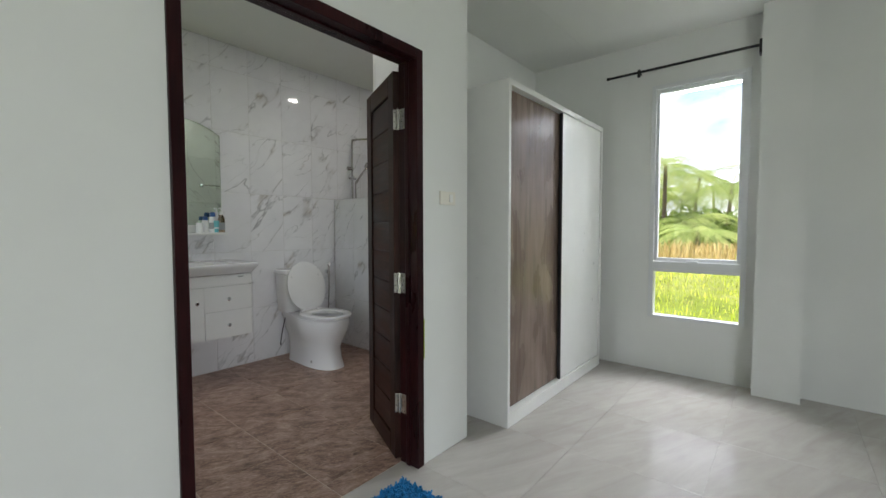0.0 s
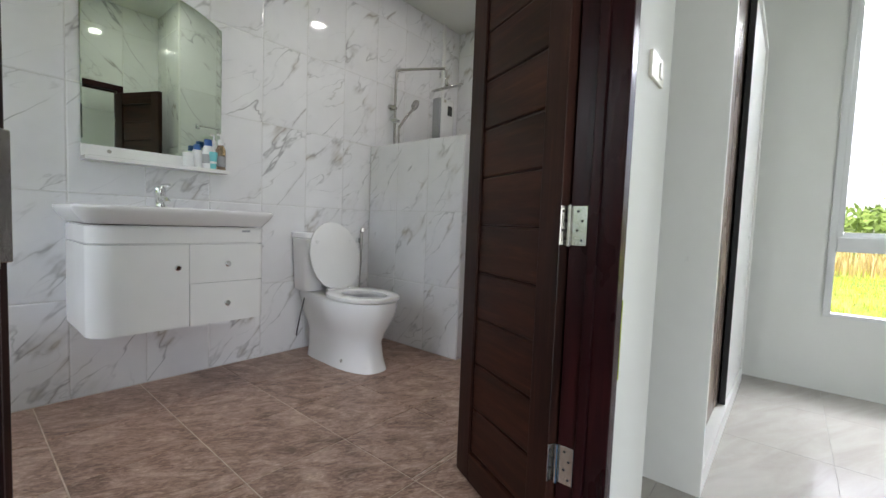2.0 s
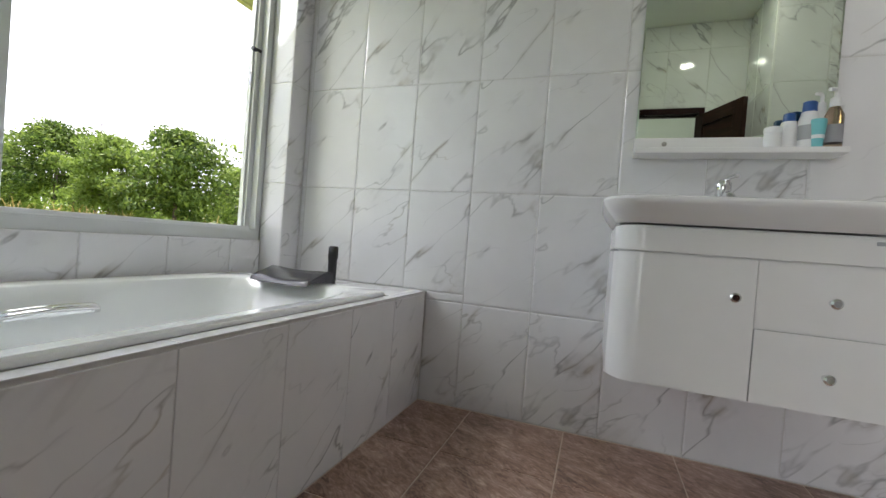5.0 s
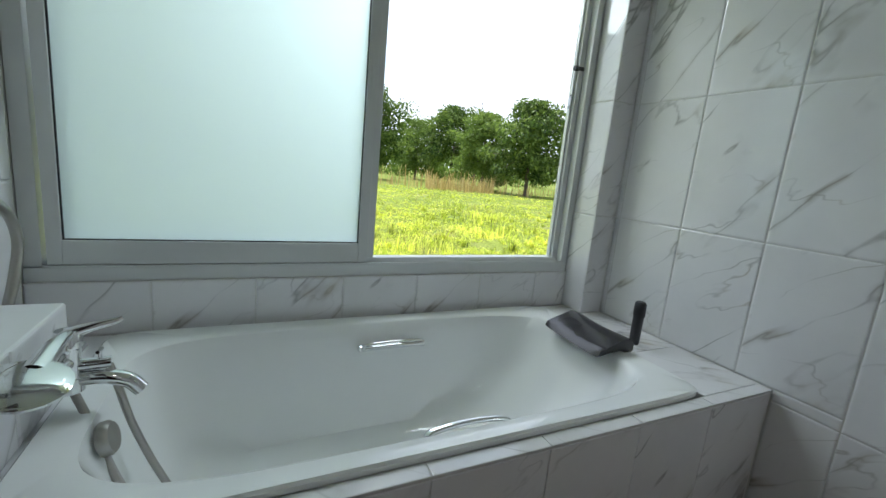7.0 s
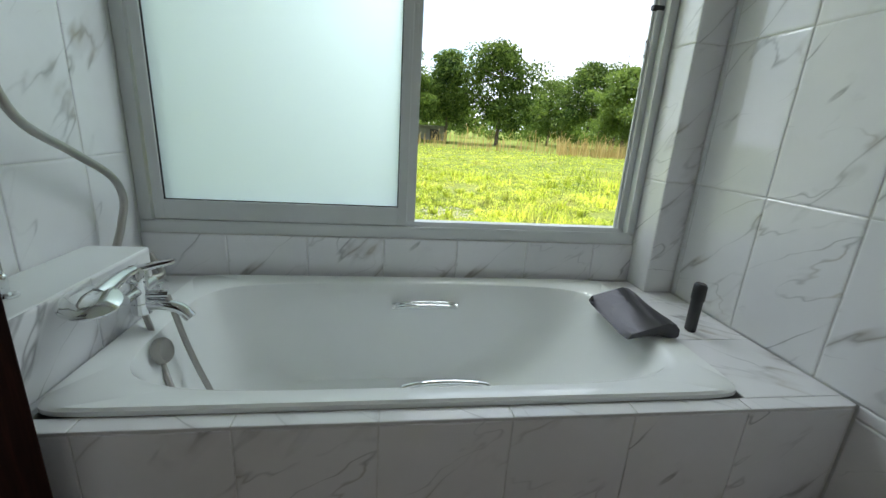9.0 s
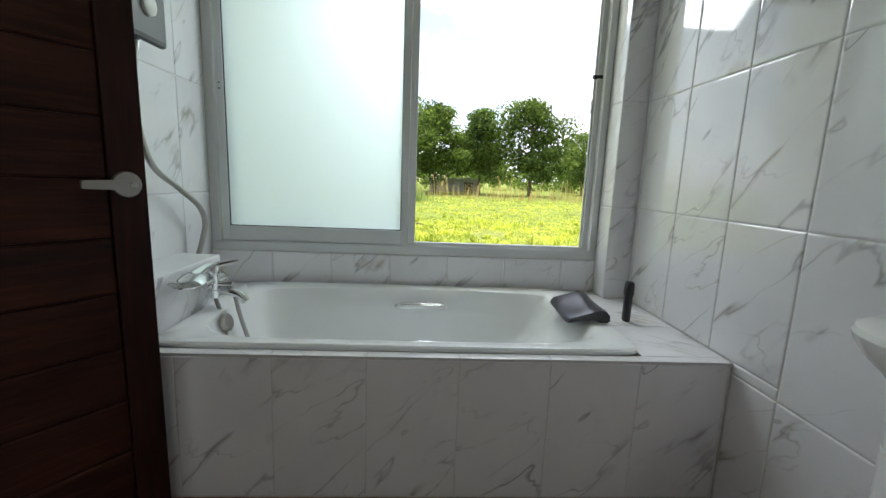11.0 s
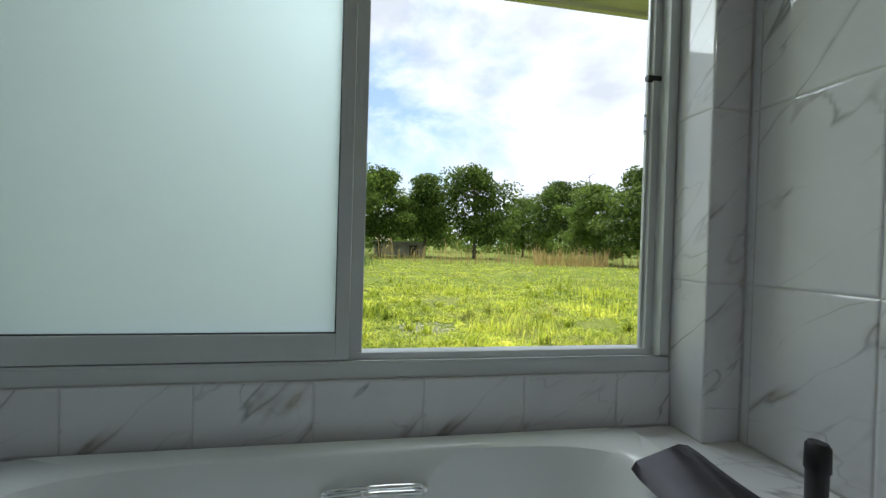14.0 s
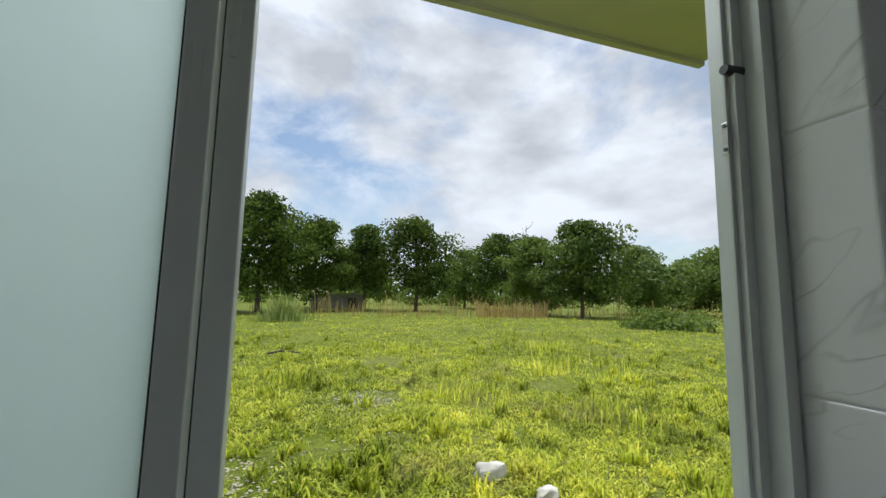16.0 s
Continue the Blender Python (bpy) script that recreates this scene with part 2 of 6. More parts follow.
def meadow():
    m, n, l, b = material("meadow_ground", 0.9, spec=0.2)
    tc = n.new("ShaderNodeTexCoord").outputs["Object"]
    big = noise_node(n, l, tc, 0.22, 5, 0.6, 0.4)
    mid = noise_node(n, l, tc, 1.3, 6, 0.65)
    fine = noise_node(n, l, tc, 14.0, 5, 0.7)
    c1 = ramp(n, l, big, [(0.35, (0.13, 0.18, 0.018)), (0.55, (0.22, 0.27, 0.026)), (0.72, (0.34, 0.31, 0.15))])
    c2 = ramp(n, l, mid, [(0.3, (0.06, 0.085, 0.02)), (0.55, (0.17, 0.23, 0.03)), (0.75, (0.28, 0.26, 0.13))])
    c = mixed(n, l, 0.5, c1, c2)
    c = mixed(n, l, 0.7, c, ramp(n, l, fine, [(0.34, (0.30, 0.32, 0.30)), (0.62, (1.35, 1.3, 1.1))]), "MULTIPLY")
    finest = noise_node(n, l, tc, 60.0, 3, 0.7)
    c = mixed(n, l, 0.6, c, ramp(n, l, finest, [(0.36, (0.35, 0.38, 0.35)), (0.62, (1.3, 1.25, 1.15))]), "MULTIPLY")
    l.new(c, b.inputs["Base Color"])
    bump(n, l, b, fine, 0.8, 0.08)
    return m


def lamp_glow(name, color, strength):
    m, n, l, b = material(name, 0.5)
    b.inputs["Base Color"].default_value = (0.9, 0.9, 0.88, 1)
    b.inputs["Emission Color"].default_value = (*color, 1)
    b.inputs["Emission Strength"].default_value = strength
    return m


M_TILE = marble_tile()
M_BROWN = brown_tile()
M_GREY = grey_tile()
M_GROUT = plain("light_grout", (0.66, 0.655, 0.65), 0.8, vary=0.1, scale=30)
M_FGROUT = plain("beige_floor_grout", (0.56, 0.46, 0.38), 0.85, vary=0.15, scale=20)
M_GGROUT = plain("grey_floor_grout", (0.50, 0.48, 0.45), 0.8, vary=0.12, scale=20)
M_PAINT = plain("white_wall_paint", (0.70, 0.712, 0.685), 0.62, vary=0.025, scale=2.5, bump_s=0.06, fine=140)
M_CEIL = plain("ceiling_paint", (0.74, 0.75, 0.715), 0.75, vary=0.02, scale=2.0, bump_s=0.04)
M_DOOR = wood("dark_stained_door_wood", (0.007, 0.0032, 0.003), (0.024, 0.0088, 0.0065), (0.062, 0.022, 0.0145), 0.40, coat=0.0)
M_DOORP = wood("dark_stained_plank_wood", (0.009, 0.004, 0.003), (0.034, 0.0115, 0.0072), (0.092, 0.030, 0.017), 0.40, axis=0, coat=0.0)
M_FRAME = wood("dark_red_varnished_wood", (0.008, 0.002, 0.003), (0.020, 0.004, 0.005), (0.042, 0.008, 0.009), 0.30, coat=0.04, bump_s=0.35)
M_WARD = wood("grey_brown_wood_laminate", (0.075, 0.050, 0.042), (0.21, 0.155, 0.125), (0.36, 0.285, 0.235), 0.27, scale=3.4, bump_s=0.03)
M_WHITE = plain("white_laminate", (0.76, 0.765, 0.74), 0.30, vary=0.02, bump_s=0.01)
M_LACQ = plain("white_gloss_lacquer", (0.82, 0.82, 0.815), 0.16, vary=0.015, bump_s=0.0)
M_CER = plain("white_ceramic", (0.82, 0.82, 0.825), 0.06, vary=0.015, scale=3, bump_s=0.0)
M_TUB = plain("white_tub_enamel", (0.86, 0.88, 0.88), 0.05, vary=0.02, scale=3, bump_s=0.0)
M_SEAT = plain("white_seat_plastic", (0.80, 0.80, 0.80), 0.15, vary=0.015, bump_s=0.0)
M_CHROME = plain("chrome", (0.80, 0.81, 0.82), 0.06, 1.0, vary=0.03, bump_s=0.0)
M_STEEL = plain("brushed_steel", (0.50, 0.49, 0.46), 0.22, 1.0, vary=0.1, scale=30, bump_s=0.05)
M_SATIN = plain("satin_nickel", (0.42, 0.405, 0.38), 0.34, 1.0, vary=0.06, bump_s=0.02)
M_ALU = plain("white_powder_coated_aluminium", (0.66, 0.68, 0.68), 0.38, vary=0.04, scale=4, bump_s=0.02)
M_BLACK = plain("black_metal", (0.012, 0.012, 0.013), 0.4, vary=0.2, bump_s=0.02)
M_RUBBER = plain("black_rubber", (0.018, 0.018, 0.020), 0.42, vary=0.2, bump_s=0.05)
M_PILLOW = plain("dark_grey_foam_skin", (0.030, 0.029, 0.034), 0.20, vary=0.15, scale=10, bump_s=0.05)
M_GREYP = plain("dark_grey_plastic", (0.12, 0.125, 0.13), 0.35, vary=0.06)
M_SWITCH = plain("ivory_plastic", (0.72, 0.70, 0.62), 0.35, vary=0.03, bump_s=0.0)
M_FROST = frosted()
M_GLASS = clear_glass("window_glass")
M_MIRROR = plain("mirror_silver", (0.70, 0.80, 0.68), 0.01, 1.0, vary=0.01, scale=1, bump_s=0.0)
M_MAT = plain("blue_chenille", (0.015, 0.20, 0.46), 0.95, vary=0.35, scale=60, bump_s=0.3)
M_CONC = plain("weathered_concrete", (0.34, 0.33, 0.31), 0.85, vary=0.2, scale=3, bump_s=0.3)
M_SOFFIT = plain("cream_exterior_paint", (0.44, 0.425, 0.36), 0.8, vary=0.05, scale=3)
M_BARK = plain("bark", (0.11, 0.085, 0.06), 0.9, vary=0.35, scale=4, bump_s=0.6, fine=25)
M_LEAF = foliage("tree_leaves", (0.014, 0.032, 0.007), (0.072, 0.130, 0.026), (0.24, 0.32, 0.065), 0.30)
M_LEAF2 = foliage("light_tree_leaves", (0.08, 0.13, 0.025), (0.14, 0.21, 0.04), (0.22, 0.30, 0.06), 0.4)
M_PALM = foliage("palm_leaves", (0.16, 0.24, 0.06), (0.28, 0.37, 0.10), (0.44, 0.47, 0.18), 0.5)
M_GRASS = foliage("grass_blades", (0.022, 0.048, 0.006), (0.46, 0.60, 0.034), (0.92, 0.90, 0.18), 0.48, 0.9)
M_REED = foliage("dry_reeds", (0.28, 0.20, 0.07), (0.46, 0.34, 0.13), (0.62, 0.48, 0.22), 0.3)
M_MEADOW = meadow()
M_ROCK = plain("pale_rock", (0.62, 0.60, 0.57), 0.85, vary=0.2, scale=7, bump_s=0.6, fine=30)
M_GRAVEL = plain("gravel_soil", (0.50, 0.46, 0.36), 0.95, vary=0.35, scale=9, bump_s=0.7, fine=40)
M_BULB = lamp_glow("lit_downlight", (1.0, 0.97, 0.90), 14.0)
M_BOT_W = plain("white_bottle_plastic", (0.78, 0.79, 0.80), 0.3, vary=0.02, bump_s=0.0)
M_BOT_B = plain("blue_cap_plastic", (0.02, 0.09, 0.30), 0.3, vary=0.04, bump_s=0.0)
M_BOT_T = plain("turquoise_tube_plastic", (0.16, 0.52, 0.56), 0.35, vary=0.04, bump_s=0.0)
M_BOT_A = clear_glass("amber_bottle", (0.62, 0.47, 0.34), 0.1)
# Grey of printed labels and badge, also the shower heater's painted side shade.
M_PRINT_SHADE = plain("grey_print_and_side_shade", (0.35, 0.36, 0.38), 0.5, vary=0.05, bump_s=0.0)
M_GREENT = plain("green_tape", (0.42, 0.50, 0.03), 0.6, vary=0.1)

# ---- building helpers ----


def world_loc(ob):
    p = Vector((0, 0, 0))
    while ob:
        p += ob.location
        ob = ob.parent
    return p


def mesh_of(name, bm, mat, smooth=False):
    me = bpy.data.meshes.new(name)
    bmesh.ops.recalc_face_normals(bm, faces=bm.faces[:])
    if smooth:
        for f in bm.faces:
            f.smooth = True
        for e in bm.edges:
            if len(e.link_faces) == 2 and e.calc_face_angle(0) > radians(38):
                e.smooth = False
    bm.to_mesh(me)
    bm.free()
    me.materials.append(mat)
    return me


def part(name, bm, mat, parent, label="", smooth=False):
    """One mesh object, built in world coordinates, under a thing or a part."""
    ob = new(name, mesh_of(name, bm, mat, smooth))
    ob.parent = parent
    ob.location = -world_loc(parent)
    return tagged(ob, label)


def thing(name, at, label, category, group="", kind=""):
    ob = new(name)
    ob.empty_display_size = 0.1
    ob.location = at
    return tagged(ob, label, category, group, kind)


def single(name, bm, mat, label, category, group="", kind="", smooth=False):
    return tagged(new(name, mesh_of(name, bm, mat, smooth)), label, category, group, kind)


def box(bm, x0, x1, y0, y1, z0, z1, bevel=0.0, seg=2):
    m = Matrix.Translation(((x0 + x1) / 2, (y0 + y1) / 2, (z0 + z1) / 2)) @ Matrix.Diagonal((x1 - x0, y1 - y0, z1 - z0, 1))
    vs = bmesh.ops.create_cube(bm, size=1, matrix=m)["verts"]
    if bevel:
        es = list({e for v in vs for e in v.link_edges})
        bmesh.ops.bevel(bm, geom=es, offset=bevel, segments=seg, affect="EDGES", profile=0.5)
    return bm


def boxes(*specs, bevel=0.0):
    bm = bmesh.new()
    for s in specs:
        box(bm, *s, bevel=bevel)
    return bm


def ring_circle(c, n, r, seg):
    n = Vector(n).normalized()
    a = n.orthogonal().normalized()
    b = n.cross(a)
    return [Vector(c) + r * (math.cos(2 * math.pi * i / seg) * a + math.sin(2 * math.pi * i / seg) * b) for i in range(seg)]


def loft(bm, rings, cap0=True, cap1=True):
    vs = [[bm.verts.new(p) for p in r] for r in rings]
    k = len(vs[0])
    for a, b in zip(vs, vs[1:]):
        for i in range(k):
            bm.faces.new((a[i], a[(i + 1) % k], b[(i + 1) % k], b[i]))
    if cap0:
        bm.faces.new(vs[0][::-1])
    if cap1:
        bm.faces.new(vs[-1])
    return bm


def cyl(bm, p0, p1, r0, r1=None, seg=16):
    p0, p1 = Vector(p0), Vector(p1)
    r1 = r0 if r1 is None else r1
    return loft(bm, [ring_circle(p0, p1 - p0, r0, seg), ring_circle(p1, p1 - p0, r1, seg)])


def turned(bm, base, axis, profile, seg=24):
    """A lathe: profile is (height, radius) pairs along the axis from base."""
    ax = Vector(axis).normalized()
    return loft(bm, [ring_circle(Vector(base) + ax * h, ax, r, seg) for h, r in profile])


def tube(bm, pts, r, seg=10, taper=1.0):
    pts = [Vector(p) for p in pts]
    a = None
    rings = []
    for i, p in enumerate(pts):
        d = (pts[min(i + 1, len(pts) - 1)] - pts[max(i - 1, 0)]).normalized()
        a = d.orthogonal().normalized() if a is None else (a - d * a.dot(d)).normalized()
        b = d.cross(a)
        rr = r * (1 + (taper - 1) * i / (len(pts) - 1))
        rings.append([p + rr * (math.cos(2 * math.pi * k / seg) * a + math.sin(2 * math.pi * k / seg) * b) for k in range(seg)])
    return loft(bm, rings)


def curve_pts(ctrl, n=24):
    """A smooth line through control points (Catmull-Rom)."""
    c = [Vector(p) for p in ctrl]
    c = [c[0] * 2 - c[1]] + c + [c[-1] * 2 - c[-2]]
    out = []
    per = max(2, n // (len(c) - 3))
    for i in range(1, len(c) - 2):
        for k in range(per):
            t = k / per
            p0, p1, p2, p3 = c[i - 1], c[i], c[i + 1], c[i + 2]
            out.append(0.5 * (2 * p1 + (p2 - p0) * t + (2 * p0 - 5 * p1 + 4 * p2 - p3) * t * t + (3 * p1 - p0 - 3 * p2 + p3) * t ** 3))
    out.append(c[-2])
    return out


def superring(cx, cy, z, a, b, p=2.5, seg=48, back=None):
    """A rounded outline; back: the exponent of the half with larger y, when it differs."""
    out = []
    for i in range(seg):
        t = 2 * math.pi * i / seg
        c, s = math.cos(t), math.sin(t)
        e = (back if back and s > 0 else p)
        out.append(Vector((cx + a * math.copysign(abs(c) ** (2 / e), c), cy + b * math.copysign(abs(s) ** (2 / e), s), z)))
    return out


TILE_MESHES = {}


def piece_mesh(w, h, t, edge, mat):
    key = (round(w, 4), round(h, 4), t, edge, mat.name)
    if key not in TILE_MESHES:
        def rect(i, z):
            a, b = w / 2 - i, h / 2 - i
            return [(-a, -b, z), (a, -b, z), (a, b, z), (-a, b, z)]
        e = min(edge, w / 3, h / 3)
        vs = rect(0, 0) + rect(0, t - e * 0.40) + rect(e * 0.4, t - e * 0.11) + rect(e, t)
        fs = [(12, 13, 14, 15)]
        for k in (0, 4, 8):
            fs += [(k + i, k + (i + 1) % 4, k + 4 + (i + 1) % 4, k + 4 + i) for i in range(4)]
        me = bpy.data.meshes.new("tile")
        me.from_pydata(vs, [], fs)
        me.materials.append(mat)
        TILE_MESHES[key] = me
    return TILE_MESHES[key]


def cut(rects, hole):
    out = []
    hx0, hx1, hy0, hy1 = hole
    for x0, x1, y0, y1 in rects:
        if x1 <= hx0 or x0 >= hx1 or y1 <= hy0 or y0 >= hy1:
            out.append((x0, x1, y0, y1))
            continue
        if y0 < hy0:
            out.append((x0, x1, y0, hy0))
        if y1 > hy1:
            out.append((x0, x1, hy1, y1))
        ya, yb = max(y0, hy0), min(y1, hy1)
        if x0 < hx0:
            out.append((x0, hx0, ya, yb))
        if x1 > hx1:
            out.append((hx1, x1, ya, yb))
    return out


def lines(lo, hi, first, step):
    k = math.floor((lo - first) / step) + 1
    out = [lo]
    while first + k * step < hi - 0.004:
        if first + k * step > lo + 0.004:
            out.append(first + k * step)
        k += 1
    return out + [hi]


def tiling(parent, origin, ux, uy, us, vs, mat, holes=(), t=0.003, edge=0.0068, gap=0.0030, name="tile"):
    """Tiles between the grid lines us and vs on a plane at origin with axes ux and uy; each is an object of its own."""
    ux, uy = Vector(ux), Vector(uy)
    rot = Matrix((ux, uy, ux.cross(uy))).transposed().to_4x4()
    base = world_loc(parent)
    for x0, x1 in zip(us, us[1:]):
        for y0, y1 in zip(vs, vs[1:]):
            rects = [(x0, x1, y0, y1)]
            for h in holes:
                rects = cut(rects, h)
            for a, b, c, d in rects:
                if b - a < 0.012 or d - c < 0.012:
                    continue
                ob = new(name, piece_mesh(b - a - gap, d - c - gap, t, edge, mat))
                ob.parent = parent
                ob.matrix_basis = Matrix.Translation(Vector(origin) + ux * (a + b) / 2 + uy * (c + d) / 2 - base) @ rot

# ---- the place: numbers ----
TW, ROW0, ROW = 0.3125, 0.485, 0.518     # wall tile width, first joint, tile height
FT = 0.4125                              # bathroom floor tile
CEIL_B, CEIL_R = 2.78, 2.755             # ceilings of bathroom and bedroom
DOOR_Y0, DOOR_Y1 = -2.31, -2.20          # bedroom and bathroom faces of the door wall
OP_X0, OP_X1, OP_Z = 0.256, 1.343, 2.065  # door opening
WIN_X, ROOM_X, PIL_Y = -1.073, -0.94, -0.13
RIGHT_X, NOOK_X, NOOK_Y = 3.56, 1.62, -1.64
TUB_X, DECK = -0.165, 0.525
GROUND = -0.40
T = 0.003
ZR = lines(0.0, CEIL_B, ROW0, ROW)


def structure(name, bm, mat, label, category):
    return single(name, bm, mat, label, category, kind="structure")


# floors
bath_floor = structure("floor_bathroom", boxes((-1.22, 3.62, -2.2, 0.1, -0.16, -T)), M_FGROUT,
                       "brown marbled ceramic tile floor with pale grout joints", "floor")
bed_floor = structure("floor_bedroom", boxes((-2.7, 3.8, -7.3, -2.2, -0.165, -T), (1.6, 3.8, -2.2, -1.72, -0.167, -T)), M_GGROUT,
                      "pale grey stone-look tile floor with a soft sheen", "floor")
# walls
wall_vanity = structure("wall_vanity", boxes((-1.22, 3.70, T, 0.16, -0.05, 2.9)), M_GROUT,
                        "bathroom wall of glossy white marble-look tiles", "wall")
wall_door = structure("wall_door", boxes((-2.7, OP_X0, DOOR_Y0, DOOR_Y1 - T, -0.05, 2.9), (OP_X1, 1.72, DOOR_Y0, DOOR_Y1 - T, -0.05, 2.9),
                                         (OP_X0, OP_X1, DOOR_Y0, DOOR_Y1 - T, OP_Z, 2.9)), M_PAINT,
                      "white painted wall around the bathroom doorway", "wall")
wall_nook = structure("wall_nook", boxes((NOOK_X + T, 1.72, DOOR_Y1 - T, NOOK_Y - T, -0.05, 2.9), (1.72, 3.8, -1.72, NOOK_Y - T, -0.05, 2.9)), M_PAINT,
                      "white painted return wall beside and behind the wardrobe", "wall")
wall_shower = structure("wall_shower", boxes((RIGHT_X + T, 3.70, NOOK_Y - T, T, -0.05, 2.9)), M_GROUT,
                        "tiled end wall of the shower", "wall")
wall_window = structure("wall_window", boxes((-1.22, WIN_X - T, -2.2, PIL_Y, -0.4, 0.70), (-1.22, ROOM_X - T, PIL_Y + T, T, -0.4, 2.9),
                                             (-1.22, ROOM_X - T, -2.2, PIL_Y + T, 2.22, 2.9)), M_GROUT,
                        "tiled outer wall with a deep window niche above the bathtub", "wall")
wall_bed_window = structure("wall_bedroom_window",
                            boxes((3.66, 3.8, -7.3, -3.47, -0.4, 2.9), (3.66, 3.8, -2.80, -1.72, -0.4, 2.9),
                                  (3.66, 3.8, -3.47, -2.80, -0.4, 0.455), (3.66, 3.8, -3.47, -2.80, 2.385, 2.9),
                                  (3.51, 3.66, -3.80, -3.53, -0.05, 2.9)), M_PAINT,
                            "white painted bedroom wall with a tall window and a pillar", "wall")
# Wall out of view; its opening is assumed, made for the fill lamp.
wall_south = structure("wall_south", boxes((-2.7, -2.3, -7.3, -7.2, -0.4, 2.9), (-0.3, 3.66, -7.3, -7.2, -0.4, 2.9), (-2.3, -0.3, -7.3, -7.2, 2.15, 2.9), (-2.3, -0.3, -7.3, -7.2, -0.4, -0.01)), M_PAINT, "unseen white bedroom wall with an opening added to let in light", "wall")
wall_west = structure("wall_west", boxes((-2.8, -2.7, -7.3, -2.2, -0.4, 2.9)), M_PAINT,
                      "plain white painted bedroom wall", "wall")
ceil_b = structure("ceiling_bathroom", boxes((-1.1, 3.62, -2.2, 0.0, CEIL_B, 2.9)), M_CEIL, "flat white painted bathroom ceiling", "ceiling")
ceil_r = structure("ceiling_bedroom", boxes((-2.75, 3.75, -7.25, DOOR_Y0 - 0.001, CEIL_R, 2.9), (1.721, 3.7, DOOR_Y0, -1.721, CEIL_R, 2.9)), M_CEIL,
                   "flat white painted bedroom ceiling", "ceiling")
# Out of view; added so that no sky light leaks past the ceilings.
roof = structure("roof", boxes((-2.25, 4.5, -8.2, 1.14, 2.905, 2.98)), M_CONC, "unseen flat grey slab added over the house to block the sky", "roof")
soffit_w = structure("eaves_garden", boxes((-2.25, -1.221, -8.2, 1.14, 2.60, 2.70), (-2.29, -2.25, -8.2, 1.14, 2.575, 2.90)), M_SOFFIT,
                     "cream painted eaves with a narrow fascia board", "eaves")
soffit_e = structure("eaves_road", boxes((3.801, 4.5, -8.2, 0.6, 2.62, 2.70), (4.5, 4.54, -8.2, 0.6, 2.58, 2.90)), M_CEIL,
                     "white painted eaves above the bedroom window", "eaves")

# half-height shower wall and the tub surround
half_wall = structure("half_wall", boxes((2.477 + T, 2.58 - T, -0.945 + T, 0.0, -0.01, 1.515 - T)), M_GROUT,
                      "half-height tiled wall between toilet and shower", "half wall")
surround = structure("tub_surround", boxes((TUB_X - 0.045, TUB_X - T, -2.19, 0.0, -0.01, DECK - T), (-1.07, TUB_X - 0.045, -0.30, 0.0, 0.3, DECK - T),
                                           (-1.07, -1.03, -2.19, -0.30, 0.3, DECK - T), (-1.03, TUB_X - 0.045, -2.19, -1.985, 0.3, DECK - T)), M_GROUT,
                     "tiled bathtub surround with a narrow deck", "tub surround")

# ---- door frame and the two leaves ----
FY0, FY1 = DOOR_Y0 - 0.012, DOOR_Y1 + 0.004
door_frame = thing("door_frame", (0.8, -2.25, 0), "dark red-brown varnished wooden door frame", "door frame", kind="structure")
part("jamb", boxes((OP_X0, OP_X0 + 0.040, FY0, FY1, 0, OP_Z), (OP_X0 + 0.040, OP_X0 + 0.048, -2.270, -2.245, 0, OP_Z - 0.05), bevel=0.003), M_FRAME, door_frame)
part("jamb", boxes((OP_X1 - 0.045, OP_X1, FY0, FY1, 0, OP_Z), (OP_X1 - 0.053, OP_X1 - 0.045, -2.270, -2.245, 0, OP_Z - 0.05), bevel=0.003), M_FRAME, door_frame)
part("head", boxes((OP_X0 + 0.040, OP_X1 - 0.045, FY0, FY1, OP_Z - 0.05, OP_Z), (OP_X0 + 0.048, OP_X1 - 0.053, -2.270, -2.245, OP_Z - 0.058, OP_Z - 0.05), bevel=0.003), M_FRAME, door_frame)

part("paint_tape", boxes((OP_X1 + 0.0005, OP_X1 + 0.004, FY0 - 0.0005, FY0 + 0.010, 0.55, 0.75)), M_GREENT, door_frame, "scrap of yellow-green masking tape")

LEAF, LEAF_H, TH = 0.505, 1.985, 0.036


